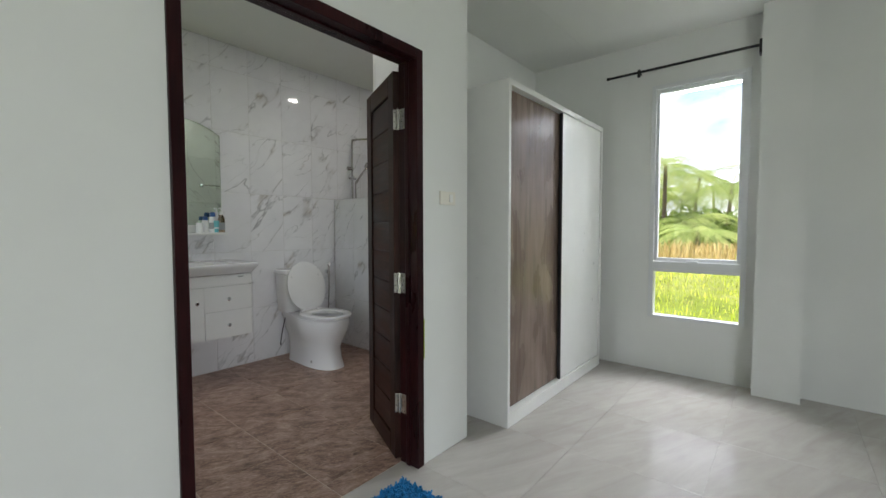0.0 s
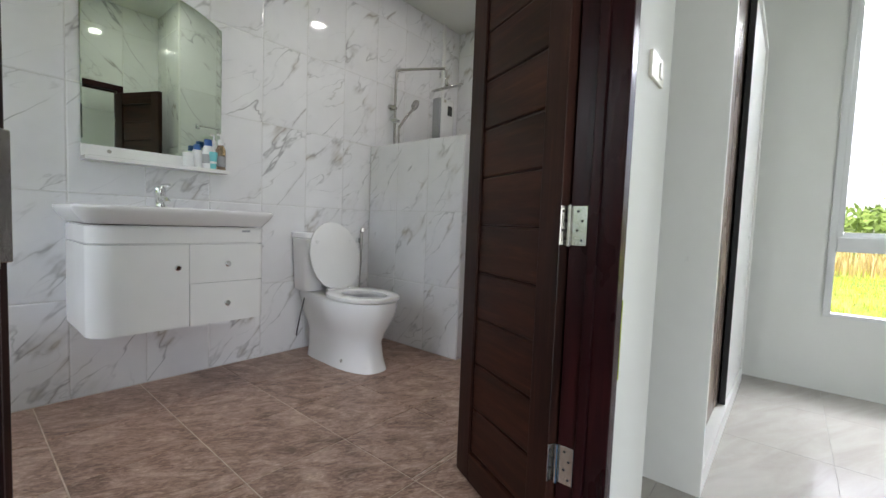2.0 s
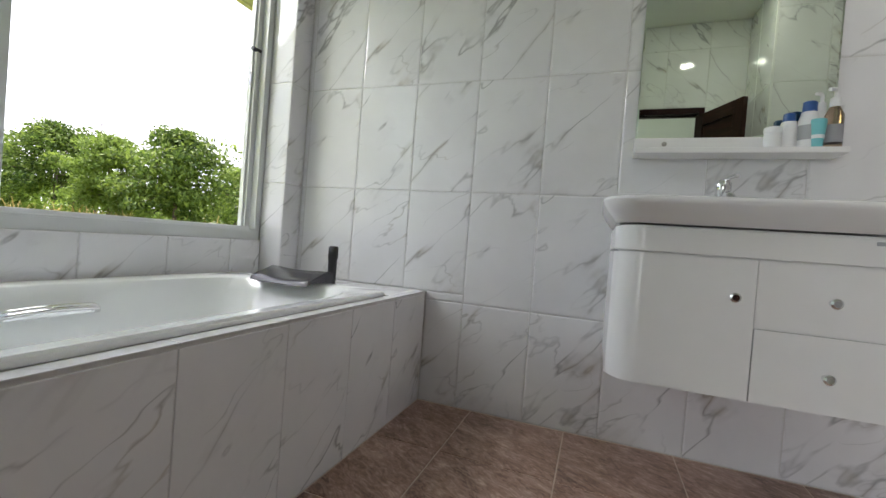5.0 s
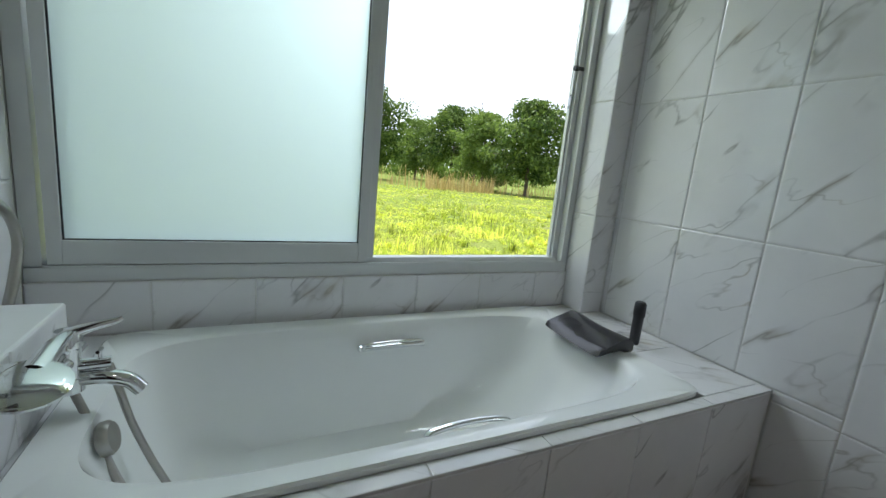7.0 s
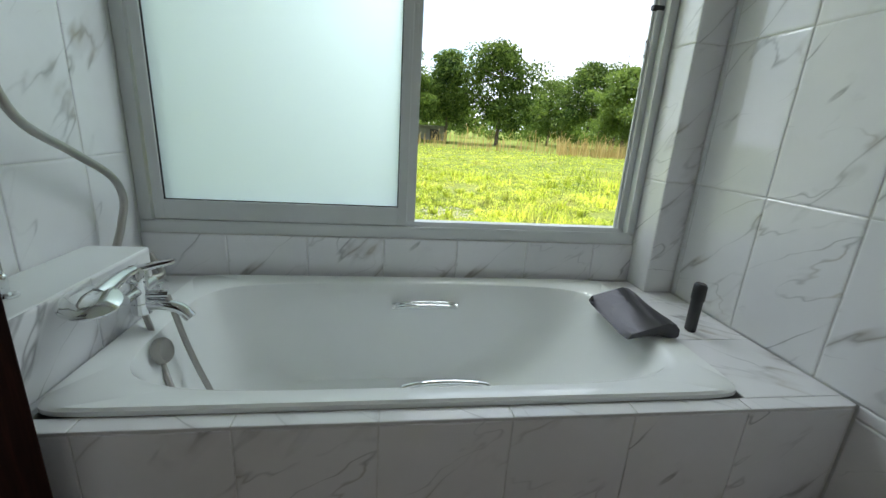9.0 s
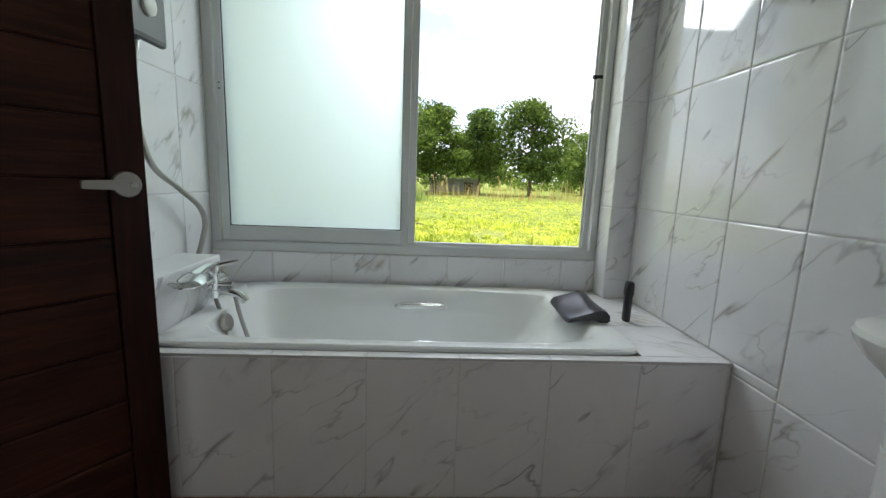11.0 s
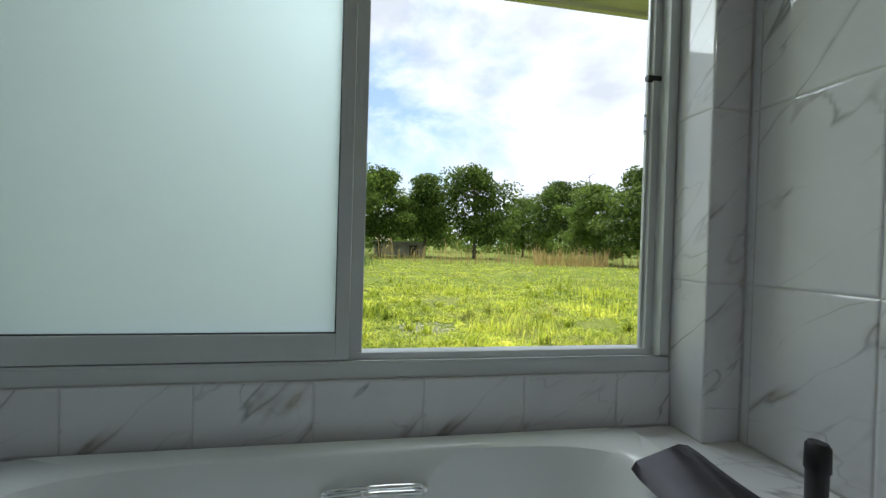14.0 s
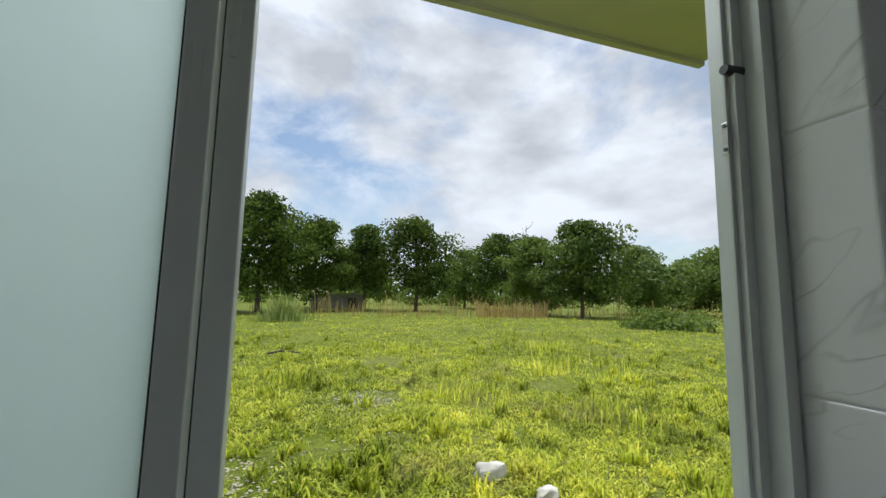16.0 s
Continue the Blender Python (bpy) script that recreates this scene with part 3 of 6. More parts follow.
def door_leaf(m, label, handle, flip):
    """A plank leaf, hinged at its local origin, running along local x. flip: the side on which its hinge knuckles sit."""
    leaf = thing("door_leaf", (0, 0, 0), label, "door", "double door")
    st = 0.088
    part("stile", boxes((0.004, st, -TH / 2, TH / 2, 0.012, LEAF_H), bevel=0.003), M_DOOR, leaf)
    part("stile", boxes((LEAF - st, LEAF, -TH / 2, TH / 2, 0.012, LEAF_H), bevel=0.003), M_DOOR, leaf)
    part("rail", boxes((st, LEAF - st, -TH / 2, TH / 2, LEAF_H - 0.10, LEAF_H), bevel=0.002), M_DOORP, leaf)
    part("rail", boxes((st, LEAF - st, -TH / 2, TH / 2, 0.012, 0.115), bevel=0.002), M_DOORP, leaf)
    z, n = 0.117, 11
    hgt = (LEAF_H - 0.102 - z) / n
    for i in range(n):
        part("plank", boxes((st, LEAF - st, -TH / 2 + 0.008, TH / 2 - 0.008, z + i * hgt + 0.002, z + (i + 1) * hgt - 0.002), bevel=0.006), M_DOORP, leaf)
    part("core_panel", boxes((st, LEAF - st, -0.004, 0.004, 0.1, LEAF_H - 0.09)), M_DOOR, leaf)
    inv = m.inverted()

    def local(bm):
        bm.transform(inv)
        return bm
    jx = OP_X1 - 0.045 if flip < 0 else OP_X0 + 0.040      # the jamb's inner face
    side = -1 if flip < 0 else 1
    for hz in (1.745, 0.928, 0.308):
        pin = jx + side * 0.006
        hg = part("hinge", local(cyl(bmesh.new(), (pin, -2.197, hz - 0.052), (pin, -2.197, hz + 0.052), 0.0062, seg=12)), M_STEEL, leaf, "bright steel butt hinge")
        part("hinge_plate", boxes((0.0005, 0.0045, -0.017, 0.0185, hz - 0.05, hz + 0.05), bevel=0.001), M_STEEL, hg)
        part("hinge_plate", local(boxes((min(jx, jx + side * 0.0025), max(jx, jx + side * 0.0025), -2.241, -2.199, hz - 0.05, hz + 0.05), bevel=0.0008)), M_STEEL, hg)
        for k in range(4):
            zx = hz - 0.036 + 0.024 * k
            yy = -2.229 + 0.012 * (k % 2)
            part("screw", local(cyl(bmesh.new(), (jx, yy, zx), (jx + side * 0.0034, yy, zx), 0.0036, seg=8)), M_BLACK, hg)
            part("screw", cyl(bmesh.new(), (0.002, 0.004 + 0.007 * (k % 2), zx), (-0.0008, 0.004 + 0.007 * (k % 2), zx), 0.0034, seg=8), M_BLACK, hg)
    if handle:
        hx, hz = LEAF - 0.05, 1.065
        for s in (-1, 1):
            y = lambda d: s * (TH / 2 + d)
            ro = part("rosette", turned(bmesh.new(), (hx, s * TH / 2, hz), (0, s, 0), [(0, 0.036), (0.006, 0.036), (0.010, 0.033)], 32), M_SATIN, leaf, "satin nickel handle rosette", True)
            part("neck", cyl(bmesh.new(), (hx, y(0.009), hz), (hx, y(0.046), hz), 0.0125), M_SATIN, ro, smooth=True)
            bm = bmesh.new()
            loft(bm, [[Vector((hx + 0.016 - 0.125 * u, y(0.036 - 0.004 * u), hz - g)), Vector((hx + 0.016 - 0.125 * u, y(0.048 - 0.004 * u), hz - g)),
                       Vector((hx + 0.016 - 0.125 * u, y(0.048 - 0.004 * u), hz + g)), Vector((hx + 0.016 - 0.125 * u, y(0.036 - 0.004 * u), hz + g))]
                      for u, g in ((0, 0.009), (0.03, 0.0125), (0.1, 0.0145), (0.5, 0.0125), (0.95, 0.0105), (1.0, 0.008))])
            part("lever", bm, M_SATIN, ro)
            part("keyhole", turned(bmesh.new(), (hx, y(0.048), hz), (0, s, 0), [(0, 0.009), (0.0012, 0.009), (0.0018, 0.007)], 18), M_STEEL, ro, smooth=True)
        part("latch_plate", boxes((LEAF - 0.001, LEAF + 0.0015, -0.011, 0.011, hz - 0.075, hz + 0.075)), M_STEEL, leaf)
    leaf.matrix_basis = m
    return leaf


door_leaf(pose(1.292, -2.190, 0, rz=65), "open dark-stained wooden plank door leaf", False, -1)
door_leaf(pose(0.307, -2.185, 0, rz=144), "open dark-stained wooden door leaf with a lever handle", True, 1)

# ---- bathroom window ----
WX0, WX1 = -1.205, -1.085
WY0, WY1, WZ0, WZ1 = -2.2, PIL_Y - 0.001, 0.70, 2.22
window = thing("window_1", (-1.14, -1.16, 0.7), "white aluminium sliding window, one half open, one half frosted", "window", kind="structure")
part("frame_sill", boxes((WX0, WX1, WY0, WY1, WZ0, WZ0 + 0.045), (WX0, -1.16, WY0, WY1, WZ0 + 0.045, WZ0 + 0.058),
                         (-1.127, -1.120, WY0, WY1, WZ0 + 0.045, WZ0 + 0.066), (WX1 - 0.006, WX1, WY0, WY1, WZ0 + 0.045, WZ0 + 0.052), bevel=0.0015), M_ALU, window)
part("frame_head", boxes((WX0, WX1, WY0, WY1, WZ1 - 0.05, WZ1), bevel=0.0015), M_ALU, window)
part("frame_side", boxes((WX0, WX1, WY0, WY0 + 0.045, WZ0 + 0.045, WZ1 - 0.05), bevel=0.0015), M_ALU, window)
part("frame_side", boxes((WX0, WX1, WY1 - 0.035, WY1, WZ0 + 0.045, WZ1 - 0.05), (-1.165, -1.125, WY1 - 0.062, WY1 - 0.035, WZ0 + 0.045, WZ1 - 0.05),
                         (-1.150, -1.140, WY1 - 0.072, WY1 - 0.062, WZ0 + 0.045, WZ1 - 0.05), bevel=0.0015), M_ALU, window)


def sash(x, y0, y1, label, pane_mat, pane_label):
    s = part("sash", boxes((x - 0.017, x + 0.017, y0, y0 + 0.037, 0.755, 2.165), (x - 0.017, x + 0.017, y1 - 0.037, y1, 0.755, 2.165),
                           (x - 0.017, x + 0.017, y0 + 0.037, y1 - 0.037, 0.755, 0.830), (x - 0.017, x + 0.017, y0 + 0.037, y1 - 0.037, 2.10, 2.165), bevel=0.002), M_ALU, window, label)
    part("pane", boxes((x - 0.003, x + 0.003, y0 + 0.031, y1 - 0.031, 0.824, 2.106)), pane_mat, s, pane_label).visible_shadow = False
    part("gasket", boxes((x + 0.003, x + 0.009, y0 + 0.036, y0 + 0.041, 0.829, 2.101), (x + 0.003, x + 0.009, y1 - 0.041, y1 - 0.036, 0.829, 2.101),
                         (x + 0.003, x + 0.009, y0 + 0.041, y1 - 0.041, 0.829, 0.834)), M_RUBBER, s)
    return s


s_in = sash(-1.103, -2.144, -1.168, "inner sliding sash", M_FROST, "frosted glass pane")
part("finger_pull", boxes((-1.0865, -1.084, -2.132, -2.120, 1.575, 1.69), bevel=0.001), M_ALU, s_in)
part("finger_pull", boxes((-1.0865, -1.084, -1.192, -1.180, 1.40, 1.50), bevel=0.001), M_ALU, s_in)
s_out = sash(-1.143, -2.12, -1.131, "outer sliding sash pushed behind the inner one", M_GLASS, "clear glass pane")
part("latch", boxes((-1.1268, -1.122, -1.160, -1.148, 1.50, 1.60), bevel=0.002), M_ALU, s_out)
part("bumper", tube(bmesh.new(), [(-1.133, -0.165, 1.675), (-1.133, -0.18, 1.675), (-1.133, -0.205, 1.674), (-1.133, -0.214, 1.674)], 0.0125, 12, 0.85), M_RUBBER, window, "black rubber bumper", True)
for z in (1.548, 1.520):
    part("screw", cyl(bmesh.new(), (-1.0862, -2.126, z), (-1.0845, -2.126, z), 0.0042, seg=10), M_BLACK, s_in)
for z in (1.500, 1.552):
    part("screw", cyl(bmesh.new(), (-1.145, -0.2035, z), (-1.145, -0.2080, z), 0.0040, seg=10), M_GREYP, window)
part("strike", boxes((-1.152, -1.138, -0.206, -0.2025, 1.49, 1.56), bevel=0.001), M_STEEL, window)

# ---- bedroom window ----
bw = thing("window_2", (3.72, -3.13, 0.455), "tall white aluminium window with a small lower light", "window", kind="structure")
BY0, BY1, BZ0, BZ1, BM0, BM1 = -3.47, -2.80, 0.455, 2.385, 0.845, 0.93
part("window_frame", boxes((3.645, 3.74, BY0, BY0 + 0.035, BZ0, BZ1), (3.645, 3.74, BY1 - 0.035, BY1, BZ0, BZ1),
                           (3.645, 3.74, BY0 + 0.035, BY1 - 0.035, BZ0, BZ0 + 0.02), (3.645, 3.74, BY0 + 0.035, BY1 - 0.035, BZ1 - 0.035, BZ1),
                           (3.64, 3.74, BY0 + 0.035, BY1 - 0.035, BM0, BM1), bevel=0.002), M_ALU, bw)
part("casement", boxes((3.665, 3.71, BY0 + 0.035, BY0 + 0.06, BM1, BZ1 - 0.035), (3.665, 3.71, BY1 - 0.06, BY1 - 0.035, BM1, BZ1 - 0.035),
                       (3.665, 3.71, BY0 + 0.06, BY1 - 0.06, BM1, BM1 + 0.03), (3.665, 3.71, BY0 + 0.06, BY1 - 0.06, BZ1 - 0.065, BZ1 - 0.035), bevel=0.002), M_ALU, bw)
part("pane", boxes((3.685, 3.69, BY0 + 0.058, BY1 - 0.058, BM1 + 0.028, BZ1 - 0.063)), M_GLASS, bw).visible_shadow = False
part("pane", boxes((3.685, 3.69, BY0 + 0.033, BY1 - 0.033, BZ0 + 0.018, BM0 + 0.002)), M_GLASS, bw).visible_shadow = False
part("catch", boxes((3.64, 3.665, -3.16, -3.08, BM1 - 0.012, BM1 + 0.012), bevel=0.003), M_ALU, bw)

rod = thing("curtain_rod", (3.6, -3.0, 2.5), "bare black metal curtain rod above the window", "curtain rod")
part("pole", cyl(bmesh.new(), (3.585, -2.47, 2.505), (3.585, -3.525, 2.505), 0.010), M_BLACK, rod, smooth=True)
part("bracket", cyl(cyl(bmesh.new(), (3.66, -2.71, 2.505), (3.585, -2.71, 2.505), 0.006), (3.585, -2.71, 2.465), (3.585, -2.71, 2.525), 0.012), M_BLACK, rod)
part("bracket", boxes((3.57, 3.66, -3.529, -3.51, 2.45, 2.545), bevel=0.004), M_BLACK, rod)
part("finial", turned(bmesh.new(), (3.585, -2.47, 2.505), (0, 1, 0), [(0, 0.010), (0.004, 0.014), (0.018, 0.014), (0.022, 0.009)]), M_BLACK, rod, smooth=True)

# ---- wardrobe ----
wd = thing("wardrobe", (2.73, -2.15, 0), "white wardrobe with one wood-look and one white sliding door", "wardrobe")
WA, WB, WF, WK, WH = 1.947, 3.510, -2.445, -1.85, 2.075
part("side_panel", boxes((WA, WA + 0.025, WF, WK, 0, WH), bevel=0.0015), M_WHITE, wd)
part("side_panel", boxes((WB - 0.025, WB, WF, WK, 0, WH), bevel=0.0015), M_WHITE, wd)
part("top_panel", boxes((WA + 0.025, WB - 0.025, WF, WK, WH - 0.035, WH), bevel=0.0015), M_WHITE, wd)
part("plinth", boxes((WA + 0.025, WB - 0.025, WF, WK, 0.0, 0.085), bevel=0.0015), M_WHITE, wd)
part("back_panel", boxes((WA + 0.025, WB - 0.025, WK - 0.01, WK, 0.085, WH - 0.035)), M_WHITE, wd)
part("sliding_door", boxes((WA + 0.03, 2.735, WF + 0.045, WF + 0.063, 0.088, WH - 0.038), bevel=0.001), M_WARD, wd, "grey-brown wood-look sliding door")
part("sliding_door", boxes((2.715, WB - 0.027, WF + 0.012, WF + 0.030, 0.088, WH - 0.038), bevel=0.001), M_WHITE, wd, "plain white sliding door")
part("edge_profile", boxes((2.705, 2.7148, WF + 0.010, WF + 0.034, 0.088, WH - 0.038), bevel=0.001), M_BLACK, wd)
part("edge_profile", boxes((WA + 0.0252, WA + 0.0298, WF + 0.040, WF + 0.066, 0.088, WH - 0.038)), M_BLACK, wd)

# ---- light switch, mat ----
sw = thing("light_switch", (1.527, DOOR_Y0, 1.36), "ivory plastic light switch on the white wall", "light switch")
part("plate", boxes((1.476, 1.602, DOOR_Y0 - 0.010, DOOR_Y0, 1.328, 1.398), bevel=0.003), M_SWITCH, sw)
part("rocker", boxes((1.548, 1.576, DOOR_Y0 - 0.014, DOOR_Y0 - 0.008, 1.343, 1.383), bevel=0.002), M_WHITE, sw)

mat_bm = boxes((0.62, 1.18, -2.74, -2.335, 0.0, 0.012), bevel=0.005)
rng = np.random.default_rng(4)
mat_bm2 = bmesh.new()
for k in range(2600):
    x, y = rng.uniform(0.625, 1.175), rng.uniform(-2.735, -2.34)
    dx, dy, h = rng.normal(0, 0.006), rng.normal(0, 0.006), rng.uniform(0.014, 0.026)
    cyl(mat_bm2, (x, y, 0.009), (x + dx, y + dy, 0.009 + h), 0.0052, 0.0036, 5)
bathmat = thing("bath_mat", (0.9, -2.53, 0), "bright blue chenille mat before the doorway", "mat")
part("backing", mat_bm, M_MAT, bathmat)
part("chenille_top", mat_bm2, M_MAT, bathmat)

# ---- vanity ----


def vanity():
    v = thing("vanity_unit", (0.99, -0.25, 0.4), "white gloss wall-hung vanity unit with chrome knobs", "vanity")
    x0, x1, yf, r = 0.638, 1.360, -0.488, 0.085

    def outline(z, grow=0.0):
        a, b, f, rr, r2 = x0 - grow, x1 + grow, yf - grow, r + grow * 0.6, 0.030 + grow * 0.3
        pts = [Vector((b, 0.0, z)), Vector((a, 0.0, z))]
        for i in range(9):
            t = math.pi + i / 8 * math.pi / 2
            pts.append(Vector((a + rr + rr * math.cos(t), f + rr + rr * math.sin(t), z)))
        for i in range(9):
            t = 1.5 * math.pi + i / 8 * math.pi / 2
            pts.append(Vector((b - r2 + r2 * math.cos(t), f + r2 + r2 * math.sin(t), z)))
        return pts

    def slab(z0, z1, inset=0.0, b=0.003):
        return loft(bmesh.new(), [outline(z0, -inset - b), outline(z0 + b, -inset), outline(z1 - b, -inset), outline(z1, -inset - b)])
    body = part("body", slab(0.392, 0.862, 0.012), M_LACQ, v, smooth=True)
    part("apron", slab(0.783, 0.858), M_LACQ, v, smooth=True)
    # the front below the apron: one tall door and two drawers
    split = 1.003

    def front(xa, xb, z0, z1):
        pts0 = [p for p in outline(0)]
        bm = bmesh.new()
        line = [p for p in pts0[1:] if xa - 1e-4 <= p.x <= xb + 1e-4] if xa < 0.7 else [p for p in pts0[2:] + pts0[:1] if xa - 1e-4 <= p.x <= xb + 1e-4]
        if xa < 0.7:
            line = line + [Vector((xb, yf, 0))]
        else:
            line = [Vector((xa, yf, 0))] + line
        inner = []
        for p in line:
            q = Vector((min(max(p.x, x0 + 0.02), x1 - 0.02), min(p.y + 0.016, 0), 0)) if p.y < -0.01 else Vector((min(max(p.x, x0 + 0.02), x1 - 0.02), p.y, 0))
            inner.append(q)
        loop = line + inner[::-1]
        loft(bm, [[p + Vector((0, 0, z)) for p in loop] for z in (z0, z1)])
        return bm
    d1 = part("door", front(x0, split - 0.001, 0.392, 0.778), M_LACQ, v, smooth=True)
    d2 = part("drawer", front(split + 0.0005, x1, 0.597, 0.778), M_LACQ, v, smooth=True)
    d3 = part("drawer", front(split + 0.003, x1, 0.392, 0.592), M_LACQ, v, smooth=True)
    for par, kx, kz in ((d1, 0.950, 0.674), (d2, 1.168, 0.683), (d3, 1.167, 0.488)):
        part("knob", turned(bmesh.new(), (kx, yf, kz), (0, -1, 0), [(0, 0.008), (0.008, 0.006), (0.014, 0.010), (0.018, 0.0135), (0.024, 0.0135), (0.028, 0.009)], 18), M_CHROME, par, "chrome knob", True)
    part("badge", boxes((1.245, 1.285, yf - 0.0015, yf, 0.838, 0.848)), M_PRINT_SHADE, v)
    # basin
    bm = bmesh.new()
    rings = [outline(0.867, -0.002), outline(0.874, 0.005), outline(0.885, 0.013), outline(0.903, 0.028), outline(0.922, 0.040), outline(0.935, 0.044), outline(0.943, 0.041), outline(0.946, 0.034)]
    loft(bm, rings, True, False)
    top = rings[-1]
    cx, cy = 0.99, -0.275

    def bowl(a, b, z):
        out = []
        for p in top:
            d = Vector((p.x - cx, p.y - cy, 0))
            t = math.atan2(d.y / b, d.x / a)
            c, s = math.cos(t), math.sin(t)
            out.append(Vector((cx + a * math.copysign(abs(c) ** 0.75, c), cy + b * math.copysign(abs(s) ** 0.75, s), z)))
        return out
    loft(bm, [top, bowl(0.325, 0.175, 0.941), bowl(0.30, 0.155, 0.915), bowl(0.24, 0.12, 0.86), bowl(0.12, 0.07, 0.825)], False, True)
    bmesh.ops.remove_doubles(bm, verts=bm.verts[:], dist=0.0004)
    loose = [vv for vv in bm.verts if not vv.link_faces]
    bmesh.ops.delete(bm, geom=loose, context="VERTS")
    part("basin", bm, M_CER, v, "white ceramic basin", True)
    tap = part("tap", turned(bmesh.new(), (0.985, -0.135, 0.942), (0, 0, 1), [(0, 0.028), (0.008, 0.028), (0.012, 0.024), (0.07, 0.023), (0.075, 0.026), (0.105, 0.026), (0.116, 0.018)], 20), M_CHROME, v, "chrome mixer tap", True)
    part("spout", tube(bmesh.new(), curve_pts([(0.985, -0.14, 0.985), (0.985, -0.19, 0.995), (0.985, -0.23, 0.988), (0.985, -0.25, 0.972)], 14), 0.015, 12), M_CHROME, tap, smooth=True)
    part("lever", tube(bmesh.new(), curve_pts([(0.985, -0.12, 1.052), (0.990, -0.16, 1.060), (1.005, -0.215, 1.062)], 8), 0.012, 10, 0.6), M_CHROME, tap, smooth=True)


vanity()

# ---- mirror with shelf, and what stands on it ----
mir = thing("mirror", (1.0, -0.02, 1.2), "arch-topped mirror with a white shelf under it", "mirror")
MX0, MX1 = 0.697, 1.330
arch = [Vector((MX0 + (MX1 - MX0) * i / 24, 0, 1.985 + 0.10 * (1 - (2 * i / 24 - 1) ** 2))) for i in range(25)]


def mirror_outline(y, inset=0.0):
    o = [Vector((MX0 + inset, y, 1.235)), Vector((MX1 - inset, y, 1.235))]
    for p in arch[::-1]:
        o.append(Vector((min(max(p.x, MX0 + inset), MX1 - inset), y, p.z - inset)))
    return o


part("mirror_glass", loft(bmesh.new(), [mirror_outline(-0.008), mirror_outline(-0.014), mirror_outline(-0.016, 0.006)]), M_MIRROR, mir, "silvered mirror glass")
shelf = part("shelf", boxes((MX0 - 0.004, MX1 + 0.004, -0.125, -0.008, 1.158, 1.178), (MX0 - 0.004, MX1 + 0.004, -0.030, -0.008, 1.178, 1.237), bevel=0.003), M_LACQ, mir, "white lacquered shelf")
part("button", turned(bmesh.new(), (0.80, -0.030, 1.212), (0, -1, 0), [(0, 0.009), (0.004, 0.009), (0.006, 0.006)], 14), M_SATIN, shelf, smooth=True)


def bottle(name, x, y, prof, mat, label, cap=None, cap_mat=None, pump=False, band=None):
    b = thing(name, (x, y, 1.178), label, "bottle", "toiletries on the shelf")
    part("body", turned(bmesh.new(), (x, y, 1.178), (0, 0, 1), prof, 20), mat, b, smooth=True)
    h = prof[-1][0]
    if cap:
        c = part("cap", turned(bmesh.new(), (x, y, 1.178 + h - 0.002), (0, 0, 1), cap, 18), cap_mat, b, smooth=True)
        if pump:
            zt = 1.178 + h + cap[-1][0]
            part("nozzle", tube(bmesh.new(), [(x, y, zt), (x, y, zt + 0.018), (x - 0.006, y - 0.008, zt + 0.024), (x - 0.026, y - 0.022, zt + 0.020)], 0.006, 8), cap_mat, c, smooth=True)
    if band:
        part("label_band", turned(bmesh.new(), (x, y, 1.178 + band[0]), (0, 0, 1), [(0, band[2]), (band[1], band[2])], 20), band[3], b, smooth=True)


bottle("jar", 1.135, -0.075, [(0, 0.026), (0.045, 0.027), (0.062, 0.024)], M_BOT_W, "small white jar with a white lid", [(0, 0.027), (0.016, 0.027), (0.018, 0.024)], M_BOT_W)
bottle("lotion_bottle", 1.185, -0.058, [(0, 0.028), (0.07, 0.029), (0.10, 0.022)], M_BOT_W, "white bottle with a dark blue cap", [(0, 0.019), (0.03, 0.018), (0.034, 0.012)], M_BOT_B)
bottle("shampoo_bottle", 1.235, -0.075, [(0, 0.030), (0.09, 0.031), (0.128, 0.022)], M_BOT_W, "white bottle with a blue cap and printed label", [(0, 0.021), (0.036, 0.020), (0.04, 0.014)], M_BOT_B, band=(0.03, 0.05, 0.0318, M_PRINT_SHADE))
bottle("toothpaste_tube", 1.252, -0.098, [(0, 0.017), (0.02, 0.018), (0.085, 0.024), (0.095, 0.023)], M_BOT_T, "turquoise plastic tube standing on its cap", band=(0.03, 0.012, 0.0206, M_BOT_W))
bottle("pump_bottle", 1.302, -0.078, [(0, 0.026), (0.115, 0.026), (0.145, 0.014)], M_BOT_A, "amber pump bottle with a white pump", [(0, 0.016), (0.03, 0.015), (0.032, 0.008)], M_BOT_W, True, (0.02, 0.06, 0.0267, M_PRINT_SHADE))
bottle("spray_bottle", 1.278, -0.045, [(0, 0.022), (0.12, 0.022), (0.14, 0.012)], M_BOT_W, "slim white pump bottle", [(0, 0.013), (0.03, 0.013), (0.034, 0.007)], M_BOT_W, True)

# ---- toilet ----


